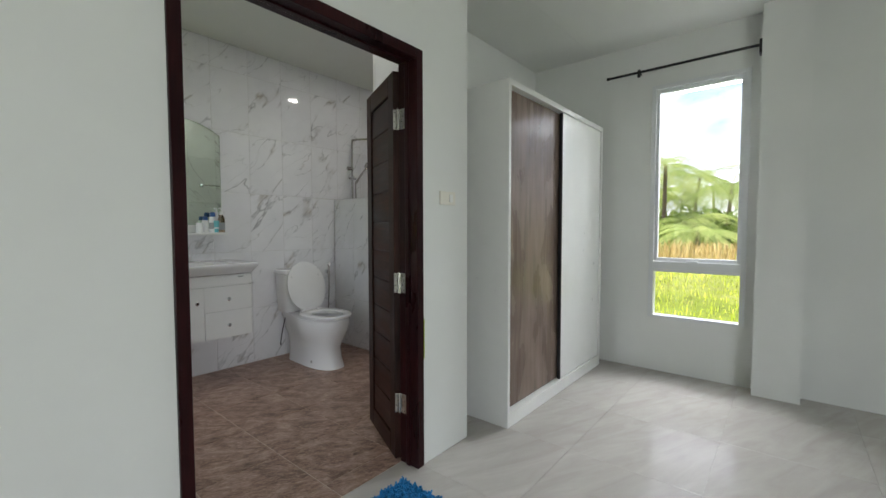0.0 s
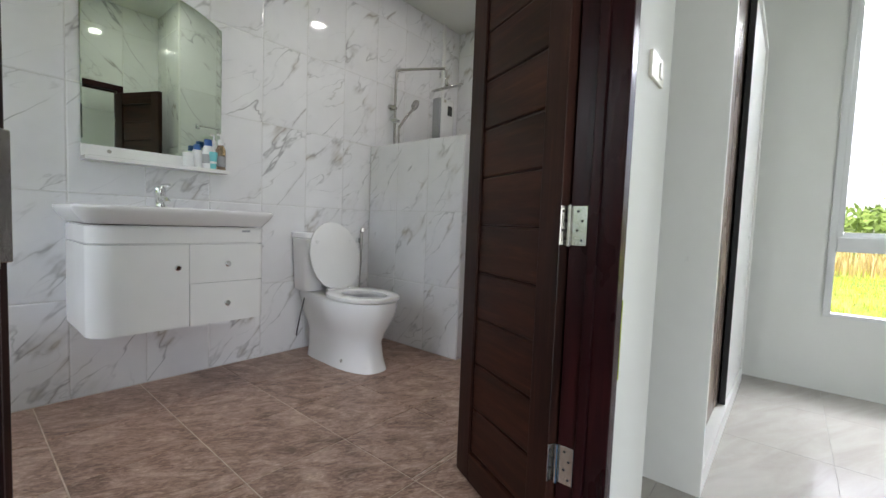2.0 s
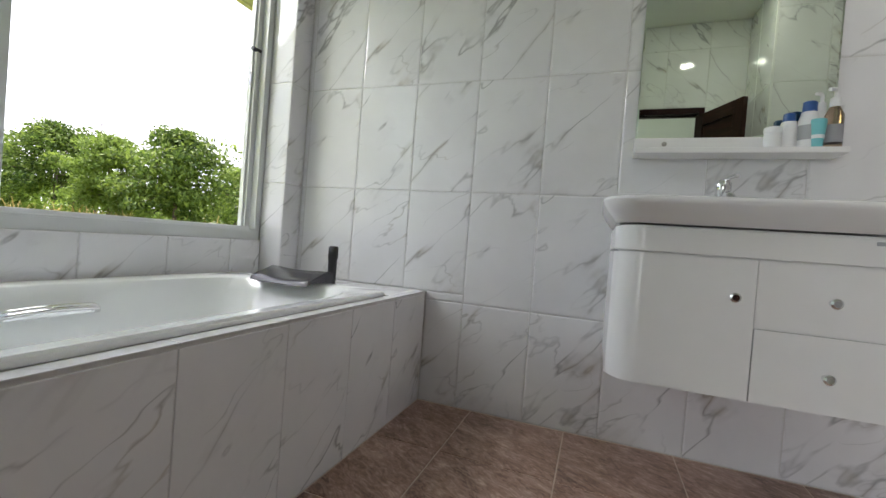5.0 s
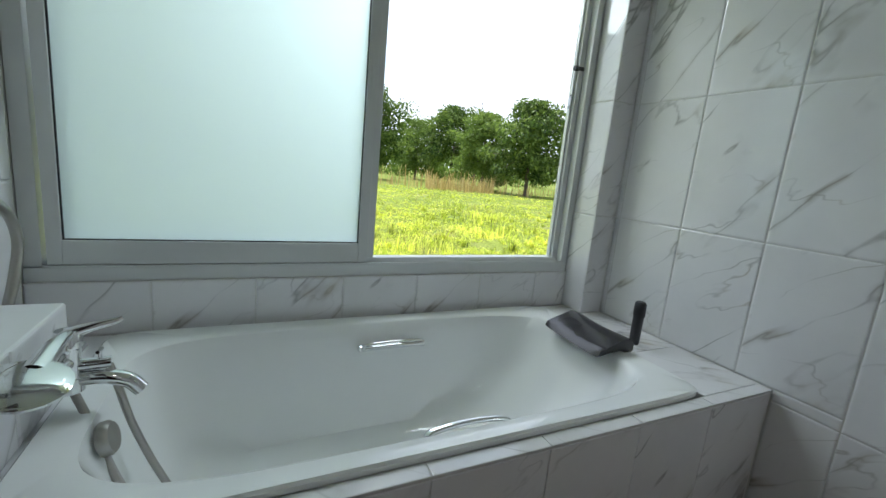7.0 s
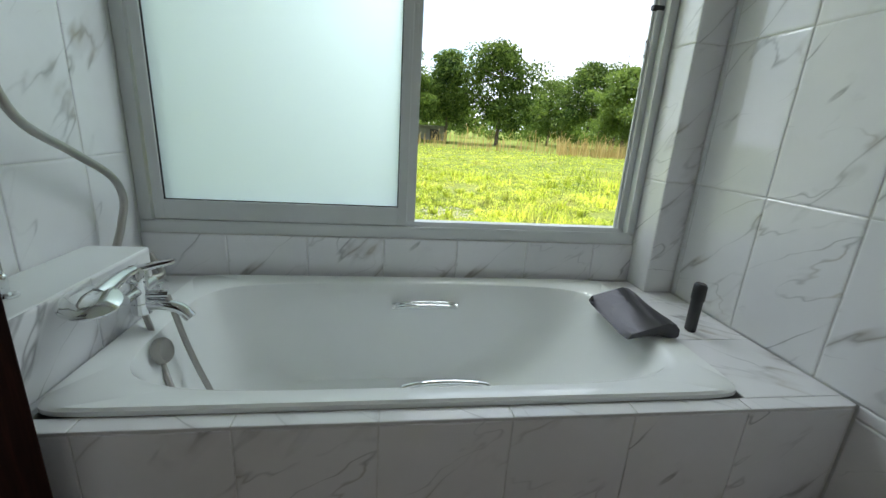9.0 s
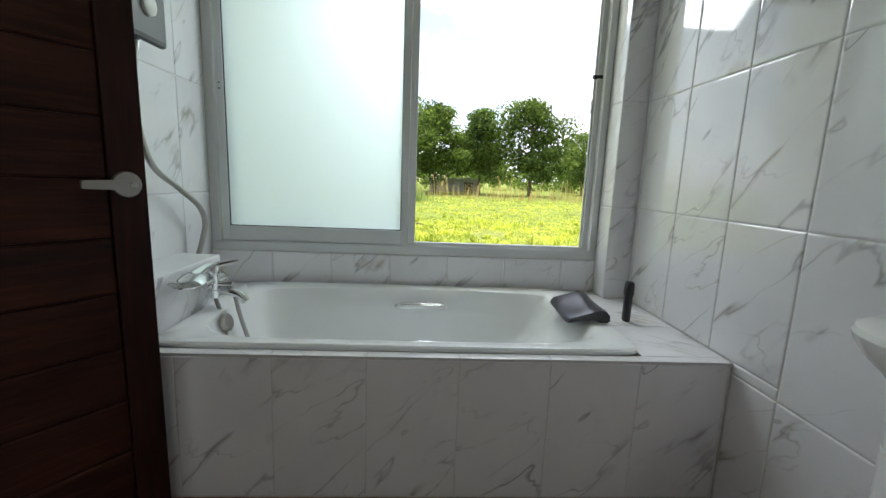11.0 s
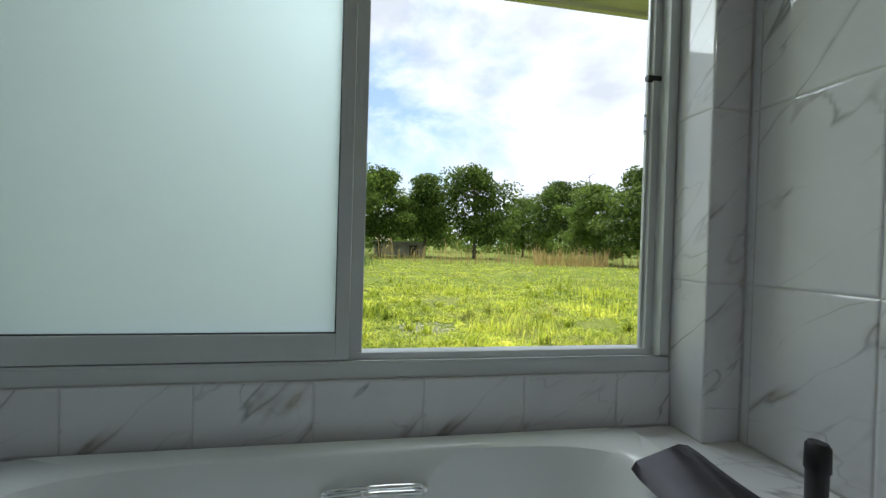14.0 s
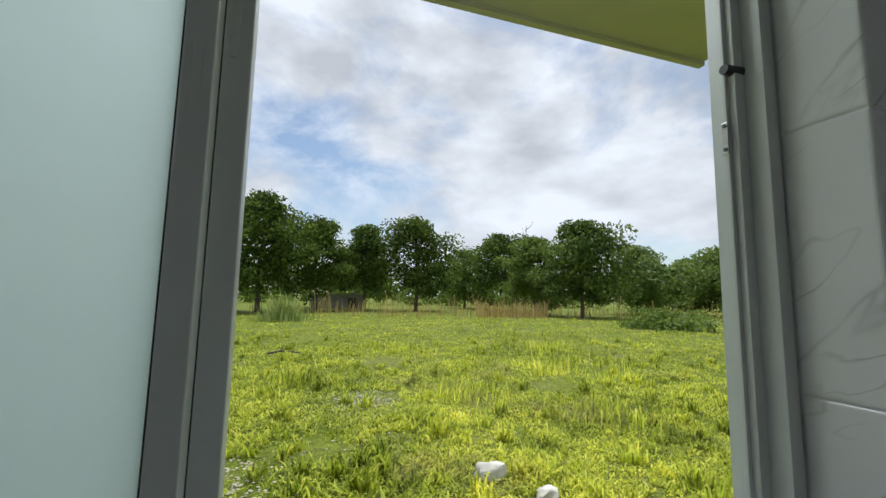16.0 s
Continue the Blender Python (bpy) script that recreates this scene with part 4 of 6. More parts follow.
def toilet():
    cx, REAR = 1.955, -0.13
    t = thing("toilet", (cx, -0.4, 0), "white ceramic toilet with its lid up", "toilet")
    bm = bmesh.new()

    def R(z, a, y0, y1, p, bk, back=0.70):
        """An outline that narrows towards the wall."""
        ring = superring(cx, (y0 + y1) / 2, z, a, (y1 - y0) / 2, p, 48, bk)
        for q in ring:
            u = min(1, max(0, (q.y + 0.50) / 0.30))
            q.x = cx + (q.x - cx) * (1 - (1 - back) * u * u * (3 - 2 * u))
        return ring
    loft(bm, [R(0.0, 0.142, -0.765, REAR, 2.6, 6, 0.95), R(0.012, 0.139, -0.762, REAR, 2.6, 6, 0.95), R(0.08, 0.128, -0.738, REAR, 2.6, 6, 0.95), R(0.17, 0.126, -0.725, REAR + 0.01, 2.5, 6, 0.92),
              R(0.23, 0.147, -0.750, REAR + 0.03, 2.4, 6, 0.84), R(0.29, 0.180, -0.788, REAR + 0.06, 2.3, 6, 0.75), R(0.35, 0.200, -0.818, -0.05, 2.25, 6), R(0.405, 0.206, -0.828, -0.02, 2.25, 6),
              R(0.428, 0.203, -0.826, -0.02, 2.25, 6), R(0.434, 0.195, -0.818, -0.02, 2.25, 6), R(0.436, 0.145, -0.760, -0.33, 2.3, 2.3), R(0.41, 0.133, -0.745, -0.345, 2.2, 2.2), R(0.30, 0.10, -0.69, -0.38, 2, 2), R(0.20, 0.05, -0.56, -0.42, 2, 2)])
    part("bowl", bm, M_CER, t, smooth=True)
    tank = part("tank", loft(bmesh.new(), [superring(cx + 0.012, -0.112, z, a, b, 6, 48) for z, a, b in ((0.437, 0.165, 0.088), (0.45, 0.172, 0.092), (0.60, 0.179, 0.098), (0.785, 0.185, 0.103), (0.788, 0.181, 0.099))]), M_CER, t, "ceramic cistern", True)
    part("tank_lid", loft(bmesh.new(), [superring(cx + 0.012, -0.113, z, a, b, 6, 48) for z, a, b in ((0.790, 0.185, 0.103), (0.794, 0.192, 0.109), (0.823, 0.192, 0.109), (0.831, 0.185, 0.102))]), M_CER, tank, smooth=True)
    part("flush_button", turned(bmesh.new(), (cx, -0.116, 0.830), (0, 0, 1), [(0, 0.024), (0.004, 0.024), (0.006, 0.02)], 20), M_CHROME, tank, smooth=True)
    # seat ring
    bm = bmesh.new()
    ring = [(0.440, 1.0), (0.444, 1.02), (0.460, 1.02), (0.466, 0.98)]
    outer = [superring(cx, -0.588, z, 0.192 * s, 0.236 * s, 2.25, 48, 2.6) for z, s in ring]
    inner = [superring(cx, -0.605, z, 0.118 * s, 0.158 * s, 2.1, 48) for z, s in ((0.466, 1.08), (0.460, 1.0), (0.440, 1.0))]
    loft(bm, outer + inner + [outer[0]], False, False)
    bmesh.ops.remove_doubles(bm, verts=bm.verts[:], dist=0.0003)
    part("seat", bm, M_SEAT, t, "white plastic seat", True)
    # lid, raised and leaning back against the cistern
    m = Matrix.Translation((cx, -0.345, 0.462)) @ Matrix.Rotation(radians(-15), 4, "X")
    bm = bmesh.new()
    rr = []
    for yy, s in ((-0.012, 0.97), (-0.008, 1.0), (0.004, 1.0), (0.010, 0.96), (0.013, 0.6)):
        o = superring(0, 0.225, 0, 0.193 * s, 0.228 * s, 2.2, 48, 2.0)
        rr.append([m @ Vector((p.x, yy, p.y)) for p in o])
    loft(bm, rr)
    lid = part("lid", bm, M_SEAT, t, "raised white plastic lid", True)
    for s in (-1, 1):
        part("buffer", turned(bmesh.new(), m @ Vector((s * 0.135, -0.010, 0.32)), (0, -1, 0.2), [(0, 0.012), (0.006, 0.012), (0.008, 0.008)], 10), M_SEAT, lid)
        part("seat_hinge", cyl(bmesh.new(), (cx + s * 0.08 - 0.025, -0.355, 0.462), (cx + s * 0.08 + 0.025, -0.355, 0.462), 0.015), M_SEAT, t, smooth=True)
    part("bolt_cap", turned(bmesh.new(), (cx - 0.134, -0.56, 0.055), (-1, 0, 0.1), [(0, 0.011), (0.006, 0.010), (0.008, 0.006)], 12), M_SATIN, t)
    part("water_hose", tube(bmesh.new(), curve_pts([(1.84, -0.13, 0.43), (1.80, -0.15, 0.34), (1.785, -0.13, 0.22), (1.80, -0.08, 0.125), (1.845, -0.008, 0.115)], 24), 0.0045, 8), M_RUBBER, t, "dark braided supply hose", True)


toilet()

bid = thing("bidet_sprayer", (2.365, -0.03, 0.8), "chrome hand bidet sprayer hung on the wall", "bidet sprayer")
part("holder", boxes((2.347, 2.383, -0.036, 0.0, 0.745, 0.785), bevel=0.004), M_CHROME, bid)
part("sprayer", tube(tube(bmesh.new(), [(2.365, -0.048, 0.70), (2.365, -0.048, 0.84)], 0.011, 12), curve_pts([(2.365, -0.048, 0.835), (2.355, -0.07, 0.85), (2.335, -0.10, 0.852)], 8), 0.015, 12), M_SATIN, bid, smooth=True)
part("hose", tube(bmesh.new(), curve_pts([(2.365, -0.048, 0.70), (2.36, -0.05, 0.55), (2.33, -0.06, 0.33), (2.25, -0.03, 0.40), (2.24, -0.01, 0.46)], 24), 0.006, 8), M_STEEL, bid, smooth=True)

tph = thing("toilet_paper_holder", (1.53, -0.04, 0.68), "chrome toilet paper holder on the tiles", "paper holder")
part("base", boxes((1.50, 1.56, -0.012, 0.0, 0.645, 0.72), bevel=0.003), M_CHROME, tph)
part("arm", tube(bmesh.new(), curve_pts([(1.53, -0.01, 0.70), (1.53, -0.06, 0.70), (1.515, -0.07, 0.68), (1.44, -0.07, 0.68)], 12), 0.006, 8), M_CHROME, tph, smooth=True)
part("cover", boxes((1.42, 1.55, -0.11, -0.012, 0.735, 0.740), bevel=0.001), M_CHROME, tph)

hook = thing("towel_bar", (1.77, -1.62, 1.72), "short chrome towel bar on the tiled wall", "towel bar")
part("base", boxes((1.752, 1.788, -1.64, -1.628, 1.70, 1.742), bevel=0.003), M_CHROME, hook)
part("bar", tube(bmesh.new(), curve_pts([(1.77, -1.63, 1.721), (1.77, -1.585, 1.721), (1.782, -1.572, 1.721), (1.86, -1.570, 1.721), (1.955, -1.570, 1.721)], 16), 0.008, 10), M_CHROME, hook, smooth=True)

# ---- shower ----
shw = thing("shower_set", (2.68, -0.05, 1.0), "brushed steel rain shower set with a hand shower", "shower")
px = 2.68
part("riser_pipe", tube(bmesh.new(), curve_pts([(px, -0.05, 0.95), (px, -0.05, 1.5), (px, -0.05, 2.10), (px + 0.02, -0.07, 2.165), (px + 0.06, -0.11, 2.175), (px + 0.20, -0.36, 2.175), (px + 0.225, -0.39, 2.165), (px + 0.23, -0.395, 2.06)], 56), 0.0105, 12), M_STEEL, shw, smooth=True)
part("rain_head", turned(bmesh.new(), (px + 0.23, -0.395, 2.07), (0.38, -0.05, -1), [(0, 0.014), (0.02, 0.018), (0.03, 0.03), (0.038, 0.132), (0.046, 0.136), (0.049, 0.130)], 36), M_STEEL, shw, smooth=True)
sl = part("slider", cyl(cyl(bmesh.new(), (px, -0.05, 1.735), (px, -0.05, 1.775), 0.020), (px - 0.05, -0.05, 1.755), (px + 0.03, -0.07, 1.755), 0.013), M_CHROME, shw)
part("wall_bracket", cyl(cyl(bmesh.new(), (px, 0, 1.86), (px, -0.055, 1.86), 0.014), (px - 0.055, -0.035, 1.86), (px - 0.005, -0.045, 1.86), 0.02), M_STEEL, shw)
part("hand_shower", turned(tube(bmesh.new(), [(px + 0.02, -0.08, 1.70), (px + 0.07, -0.12, 1.80), (px + 0.125, -0.16, 1.885)], 0.011, 12), (px + 0.125, -0.15, 1.90), (0.3, -0.8, -0.5), [(-0.012, 0.016), (-0.004, 0.042), (0.012, 0.046), (0.016, 0.040)], 24), M_STEEL, sl, smooth=True)
part("hose", tube(bmesh.new(), curve_pts([(px + 0.02, -0.08, 1.70), (px + 0.01, -0.10, 1.5), (px + 0.06, -0.10, 1.2), (px + 0.10, -0.09, 0.98), (px + 0.03, -0.08, 0.93)], 30), 0.007, 8), M_STEEL, shw, smooth=True)
part("mixer", cyl(boxes((px - 0.10, px + 0.10, -0.075, -0.03, 0.92, 0.965), bevel=0.012), (px, 0, 0.94), (px, -0.04, 0.94), 0.02), M_CHROME, shw)

htr = thing("water_heater", (3.31, -0.05, 1.9), "white electric shower water heater on the tiles, its shaded side coloured grey", "water heater")
part("case", boxes((3.215, 3.405, -0.095, 0.0, 1.70, 2.085), bevel=0.024), M_LACQ, htr)
# Grey slab puts the shade on the white case's left side into colour.
part("shaded_side", boxes((3.195, 3.222, -0.085, 0.0, 1.71, 2.075), bevel=0.008), M_PRINT_SHADE, htr)
part("display", boxes((3.30, 3.365, -0.100, -0.090, 1.93, 2.02), bevel=0.006), M_BLACK, htr)
part("badge", boxes((3.245, 3.275, -0.098, -0.093, 2.04, 2.065), bevel=0.002), M_SOFFIT, htr)
part("inlet_pipe", cyl(bmesh.new(), (3.26, -0.04, 1.70), (3.26, -0.04, 1.2), 0.008), M_STEEL, htr, smooth=True)
single("cable_trunking", boxes((3.30, 3.335, -0.02, 0.0, 2.085, CEIL_B), bevel=0.003), M_LACQ, "white plastic cable trunking above the water heater", "cable trunking")

drain = single("floor_drain", turned(bmesh.new(), (3.2, -0.62, 0.0), (0, 0, 1), [(0, 0.05), (0.004, 0.05), (0.006, 0.044), (0.004, 0.01)], 24), M_STEEL, "round steel floor drain in the shower", "drain", smooth=True)

# ---- bathtub ----


def bathtub():
    tb = thing("bathtub", (-0.62, -1.15, 0.1), "white built-in bathtub with chrome grips", "bathtub")
    x0, x1, y0, y1 = -1.045, -0.208, -1.995, -0.296
    cx, cy = (x0 + x1) / 2, (y0 + y1) / 2
    A, B = (x1 - x0) / 2, (y1 - y0) / 2
    S = lambda z, a, b, p, dx=0, dy=0: superring(cx + dx, cy + dy, z, a, b, p, 96)
    bm = bmesh.new()
    loft(bm, [S(DECK + 0.0, A, B, 22), S(DECK + 0.012, A, B, 22), S(DECK + 0.018, A - 0.006, B - 0.006, 20), S(DECK + 0.016, A - 0.055, B - 0.070, 6),
              S(DECK + 0.008, A - 0.066, B - 0.085, 5.0), S(DECK - 0.04, A - 0.080, B - 0.110, 4.6, 0, -0.010), S(DECK - 0.16, A - 0.10, B - 0.170, 4.2, 0, -0.03), S(DECK - 0.30, A - 0.13, B - 0.27, 4, 0, -0.08),
              S(DECK - 0.365, A - 0.17, B - 0.36, 3.6, 0, -0.10), S(DECK - 0.385, A - 0.24, B - 0.46, 3.2, 0, -0.10)], False, True)
    part("shell", bm, M_TUB, tb, smooth=True)
    for gx, gz, s in ((-0.943, 0.474, 1), (-0.297, 0.508, -1)):
        bar = lambda d, lift: curve_pts([(gx + s * (0.004 + d), -1.205, gz - 0.016 + lift), (gx + s * (0.020 + d), -1.19, gz - 0.002 + lift), (gx + s * (0.026 + d), -1.085, gz + 0.004 + lift), (gx + s * (0.020 + d), -0.98, gz - 0.002 + lift), (gx + s * (0.004 + d), -0.965, gz - 0.016 + lift)], 24)
        g = part("grip", tube(tube(bmesh.new(), bar(0, 0), 0.0072, 10), bar(0.014, -0.008), 0.0072, 10), M_CHROME, tb, "curved double-bar chrome grip", True)
        part("grip_base", boxes((gx - 0.010, gx + 0.012, -1.222, -0.948, gz - 0.032, gz - 0.010), bevel=0.006), M_CHROME, g)
    part("overflow", turned(bmesh.new(), (-0.525, -1.888, 0.497), (0.05, 1, 0.25), [(0, 0.038), (0.014, 0.038), (0.022, 0.032), (0.024, 0.012)], 28), M_SATIN, tb, "round satin metal overflow cap", True)


bathtub()

ledge = single("tap_ledge", boxes((-0.77, -0.215, -2.195, -2.01, DECK, 0.735), bevel=0.004), M_TUB, "white tiled ledge at the head of the bathtub", "ledge", kind="structure")

tapx, tapy, tapz = -0.60, -1.96, 0.655
bt = thing("bath_mixer", (tapx, -2.0, 0.65), "chrome bath mixer tap with a hand shower in its cradle", "bath tap")
for s in (-1, 1):
    part("wall_rose", turned(bmesh.new(), (tapx + s * 0.06, -2.012, tapz), (0, 1, 0), [(0, 0.026), (0.006, 0.025), (0.012, 0.014), (0.045, 0.013)], 20), M_CHROME, bt, smooth=True)
part("crossbar", cyl(bmesh.new(), (tapx - 0.075, tapy, tapz), (tapx + 0.075, tapy, tapz), 0.016, seg=18), M_CHROME, bt, smooth=True)
part("body", turned(bmesh.new(), (tapx, tapy, tapz - 0.075), (0, 0, 1), [(0, 0.020), (0.004, 0.027), (0.035, 0.027), (0.038, 0.024), (0.105, 0.024), (0.108, 0.028), (0.135, 0.028), (0.146, 0.020)], 24), M_CHROME, bt, smooth=True)
lv = part("lever", tube(bmesh.new(), curve_pts([(tapx, tapy, tapz + 0.062), (tapx - 0.008, tapy + 0.045, tapz + 0.074), (tapx - 0.016, tapy + 0.085, tapz + 0.082), (tapx - 0.018, tapy + 0.098, tapz + 0.088)], 12), 0.014, 10, 0.4), M_CHROME, bt, smooth=True)
part("spout", tube(bmesh.new(), curve_pts([(tapx, tapy, tapz - 0.045), (tapx, tapy + 0.06, tapz - 0.046), (tapx - 0.002, tapy + 0.105, tapz - 0.060), (tapx - 0.003, tapy + 0.130, tapz - 0.088)], 18), 0.0175, 14), M_CHROME, bt, smooth=True)
dv = part("diverter", cyl(bmesh.new(), (tapx, tapy + 0.015, tapz - 0.012), (tapx - 0.008, tapy + 0.075, tapz - 0.014), 0.0135), M_CHROME, bt, smooth=True)
part("knob", cyl(cyl(bmesh.new(), (tapx - 0.006, tapy + 0.055, tapz - 0.004), (tapx - 0.006, tapy + 0.055, tapz + 0.016), 0.004), (tapx - 0.022, tapy + 0.055, tapz + 0.014), (tapx + 0.010, tapy + 0.055, tapz + 0.018), 0.004), M_CHROME, dv)
part("cradle", cyl(bmesh.new(), (tapx, tapy, tapz + 0.02), (tapx + 0.065, tapy + 0.012, tapz + 0.055), 0.009), M_CHROME, bt, smooth=True)
hx, hy, hz = tapx + 0.208, tapy + 0.006, tapz + 0.055
hs = part("hand_shower", turned(bmesh.new(), (hx, hy, hz), (0.23, 0.17, 0.95), [(-0.006, 0.052), (0.0, 0.060), (0.004, 0.061), (0.008, 0.054), (0.012, 0.036), (0.0135, 0.012)], 40), M_CHROME, bt, smooth=True)
part("spray_rim", turned(bmesh.new(), (hx - 0.001, hy - 0.0007, hz - 0.004), (0.23, 0.17, 0.95), [(-0.004, 0.060), (0.0, 0.066), (0.005, 0.066), (0.008, 0.061)], 40), M_CHROME, hs, smooth=True)
part("grip", tube(bmesh.new(), curve_pts([(tapx + 0.030, hy + 0.006, tapz + 0.072), (tapx + 0.075, hy + 0.005, tapz + 0.074), (tapx + 0.125, hy + 0.003, tapz + 0.068), (tapx + 0.175, hy, tapz + 0.055)], 14), 0.011, 14, 2.2), M_CHROME, hs, smooth=True)
part("hose", tube(bmesh.new(), curve_pts([(tapx, tapy + 0.004, tapz - 0.07), (tapx + 0.03, -1.925, 0.53), (tapx + 0.075, -1.885, 0.455), (tapx + 0.125, -1.835, 0.38), (tapx + 0.15, -1.76, 0.27), (tapx + 0.13, -1.68, 0.20), (tapx + 0.07, -1.66, 0.20),
                                             (tapx + 0.045, -1.74, 0.26), (tapx + 0.02, -1.80, 0.36), (tapx + 0.0, -1.85, 0.48), (tapx - 0.005, -1.875, 0.58), (tapx - 0.007, tapy + 0.07, tapz - 0.02)], 72), 0.0088, 10), M_SATIN, bt, "ribbed steel hose", True)

bh = thing("bath_water_heater", (-0.52, -2.14, 1.7), "grey and white shower heater beside the window", "water heater")
part("case", boxes((-0.625, -0.405, -2.195, -2.115, 1.60, 1.98), bevel=0.03), M_WHITE, bh)
part("face", boxes((-0.63, -0.40, -2.125, -2.095, 1.565, 1.88), bevel=0.02), M_GREYP, bh, "grey front cover")
part("dial", turned(bmesh.new(), (-0.515, -2.096, 1.69), (0, 1, 0), [(0, 0.038), (0.012, 0.037), (0.016, 0.030)], 24), M_WHITE, bh, smooth=True)
part("nozzle", cyl(bmesh.new(), (-0.49, -2.13, 1.58), (-0.49, -2.13, 1.53), 0.012), M_CHROME, bh, smooth=True)
part("hose", tube(bmesh.new(), curve_pts([(-0.49, -2.13, 1.56), (-0.46, -2.13, 1.43), (-0.46, -2.13, 1.29), (-0.526, -2.13, 1.127), (-0.69, -2.13, 1.033), (-0.84, -2.13, 0.948), (-0.886, -2.13, 0.866), (-0.85, -2.13, 0.776), (-0.80, -2.13, 0.68), (-0.84, -2.10, 0.60), (-0.92, -2.06, 0.585), (-0.93, -2.10, 0.66)], 72), 0.012, 10), M_SATIN, bh, "grey shower hose", True)
av = thing("bidet_sprayer", (-0.357, -2.10, 0.735), "chrome hand sprayer with a braided steel hose on the ledge", "bidet sprayer")
part("base", turned(bmesh.new(), (-0.357, -2.10, 0.735), (0, 0, 1), [(0, 0.026), (0.004, 0.026), (0.007, 0.016), (0.012, 0.011)], 20), M_CHROME, av, smooth=True)
part("connector", turned(bmesh.new(), (-0.357, -2.10, 0.745), (0, 0, 1), [(0, 0.011), (0.016, 0.011), (0.018, 0.0125), (0.042, 0.0125), (0.046, 0.009)], 16), M_CHROME, av, smooth=True)
part("hose", tube(bmesh.new(), curve_pts([(-0.357, -2.10, 0.785), (-0.355, -2.10, 0.88), (-0.372, -2.11, 0.97), (-0.368, -2.115, 1.04), (-0.352, -2.12, 1.085)], 24), 0.0078, 10), M_STEEL, av, "braided steel hose", True)
part("holder", cyl(bmesh.new(), (-0.352, -2.197, 1.075), (-0.352, -2.125, 1.085), 0.011), M_CHROME, av, smooth=True)
part("sprayer", tube(bmesh.new(), curve_pts([(-0.352, -2.12, 1.06), (-0.350, -2.118, 1.12), (-0.338, -2.10, 1.155), (-0.315, -2.085, 1.165)], 12), 0.0125, 12, 1.15), M_CHROME, av, smooth=True)

pil = thing("bath_pillow", (-0.66, -0.4, 0.55), "dark grey foam bath pillow leaning on the tub rim", "bath pillow")
bm = bmesh.new()
prof = [(-0.50, 0.548), (-0.485, 0.572), (-0.44, 0.586), (-0.38, 0.604), (-0.335, 0.618), (-0.300, 0.612), (-0.280, 0.590), (-0.278, 0.560), (-0.30, 0.546), (-0.33, 0.553), (-0.37, 0.566), (-0.44, 0.558)]
rings = []
for k in range(9):
    u = k / 8
    x = -0.825 + 0.318 * u
    dip = -0.010 * math.sin(math.pi * u)
    sh = 0.02 * (1 - u)
    e = 0.94 if k in (0, 8) else 1.0
    rings.append([Vector((x + 0.01, -0.378 + (y + 0.39) * e * 0.86 + sh, 0.561 + (z - 0.575) * e * 0.86 + (dip if z > 0.56 else 0))) for y, z in prof])
loft(bm, rings)
part("cushion", bm, M_PILLOW, pil, smooth=True)
part("suction_cup", turned(bmesh.new(), (-0.775, -0.415, 0.530), (0, 0, 1), [(0, 0.022), (0.006, 0.014), (0.012, 0.008)], 14), M_RUBBER, pil)
blk = single("black_bottle", loft(bmesh.new(), [superring(-0.585, -0.175, z, a, b, 2.4, 24) for z, a, b in ((DECK, 0.017, 0.013), (DECK + 0.004, 0.020, 0.016), (DECK + 0.115, 0.021, 0.016), (DECK + 0.12, 0.024, 0.019), (DECK + 0.17, 0.023, 0.018), (DECK + 0.178, 0.018, 0.013))]),
             M_RUBBER, "slim black shower bottle standing on the tub deck", "bottle", smooth=True)

# ---- lit downlights ----
lamp_data = bpy.data.lights.new("downlight", "AREA")
lamp_data.shape, lamp_data.size, lamp_data.energy, lamp_data.color = "DISK", 0.11, 1.1, (1.0, 0.97, 0.92)
for lx, ly in ((1.30, -1.37), (2.59, -0.965)):
    dl = thing("downlight", (lx, ly, CEIL_B), "lit round recessed ceiling downlight", "ceiling light", "bathroom downlights")
    part("trim", turned(bmesh.new(), (lx, ly, CEIL_B), (0, 0, -1), [(0, 0.075), (0.006, 0.074), (0.008, 0.066)], 28), M_WHITE, dl, smooth=True)
    part("diffuser", turned(bmesh.new(), (lx, ly, CEIL_B - 0.0082), (0, 0, -1), [(0, 0.062), (0.003, 0.060)], 28), M_BULB, dl, "glowing diffuser")
    lo = new("downlight_beam", lamp_data)
    lo.matrix_world = look((lx, ly, CEIL_B - 0.02), (lx, ly, 0))
rl = thing("ceiling_lamp", (0.4, -4.6, CEIL_R), "round white flush ceiling lamp in the bedroom", "ceiling light")
part("ring", turned(bmesh.new(), (0.4, -4.6, CEIL_R), (0, 0, -1), [(0, 0.21), (0.03, 0.21), (0.04, 0.19)], 36), M_WHITE, rl, smooth=True)
part("shade", turned(bmesh.new(), (0.4, -4.6, CEIL_R - 0.03), (0, 0, -1), [(0, 0.185), (0.04, 0.17), (0.06, 0.12), (0.066, 0.03)], 36), M_BOT_W, rl, smooth=True)

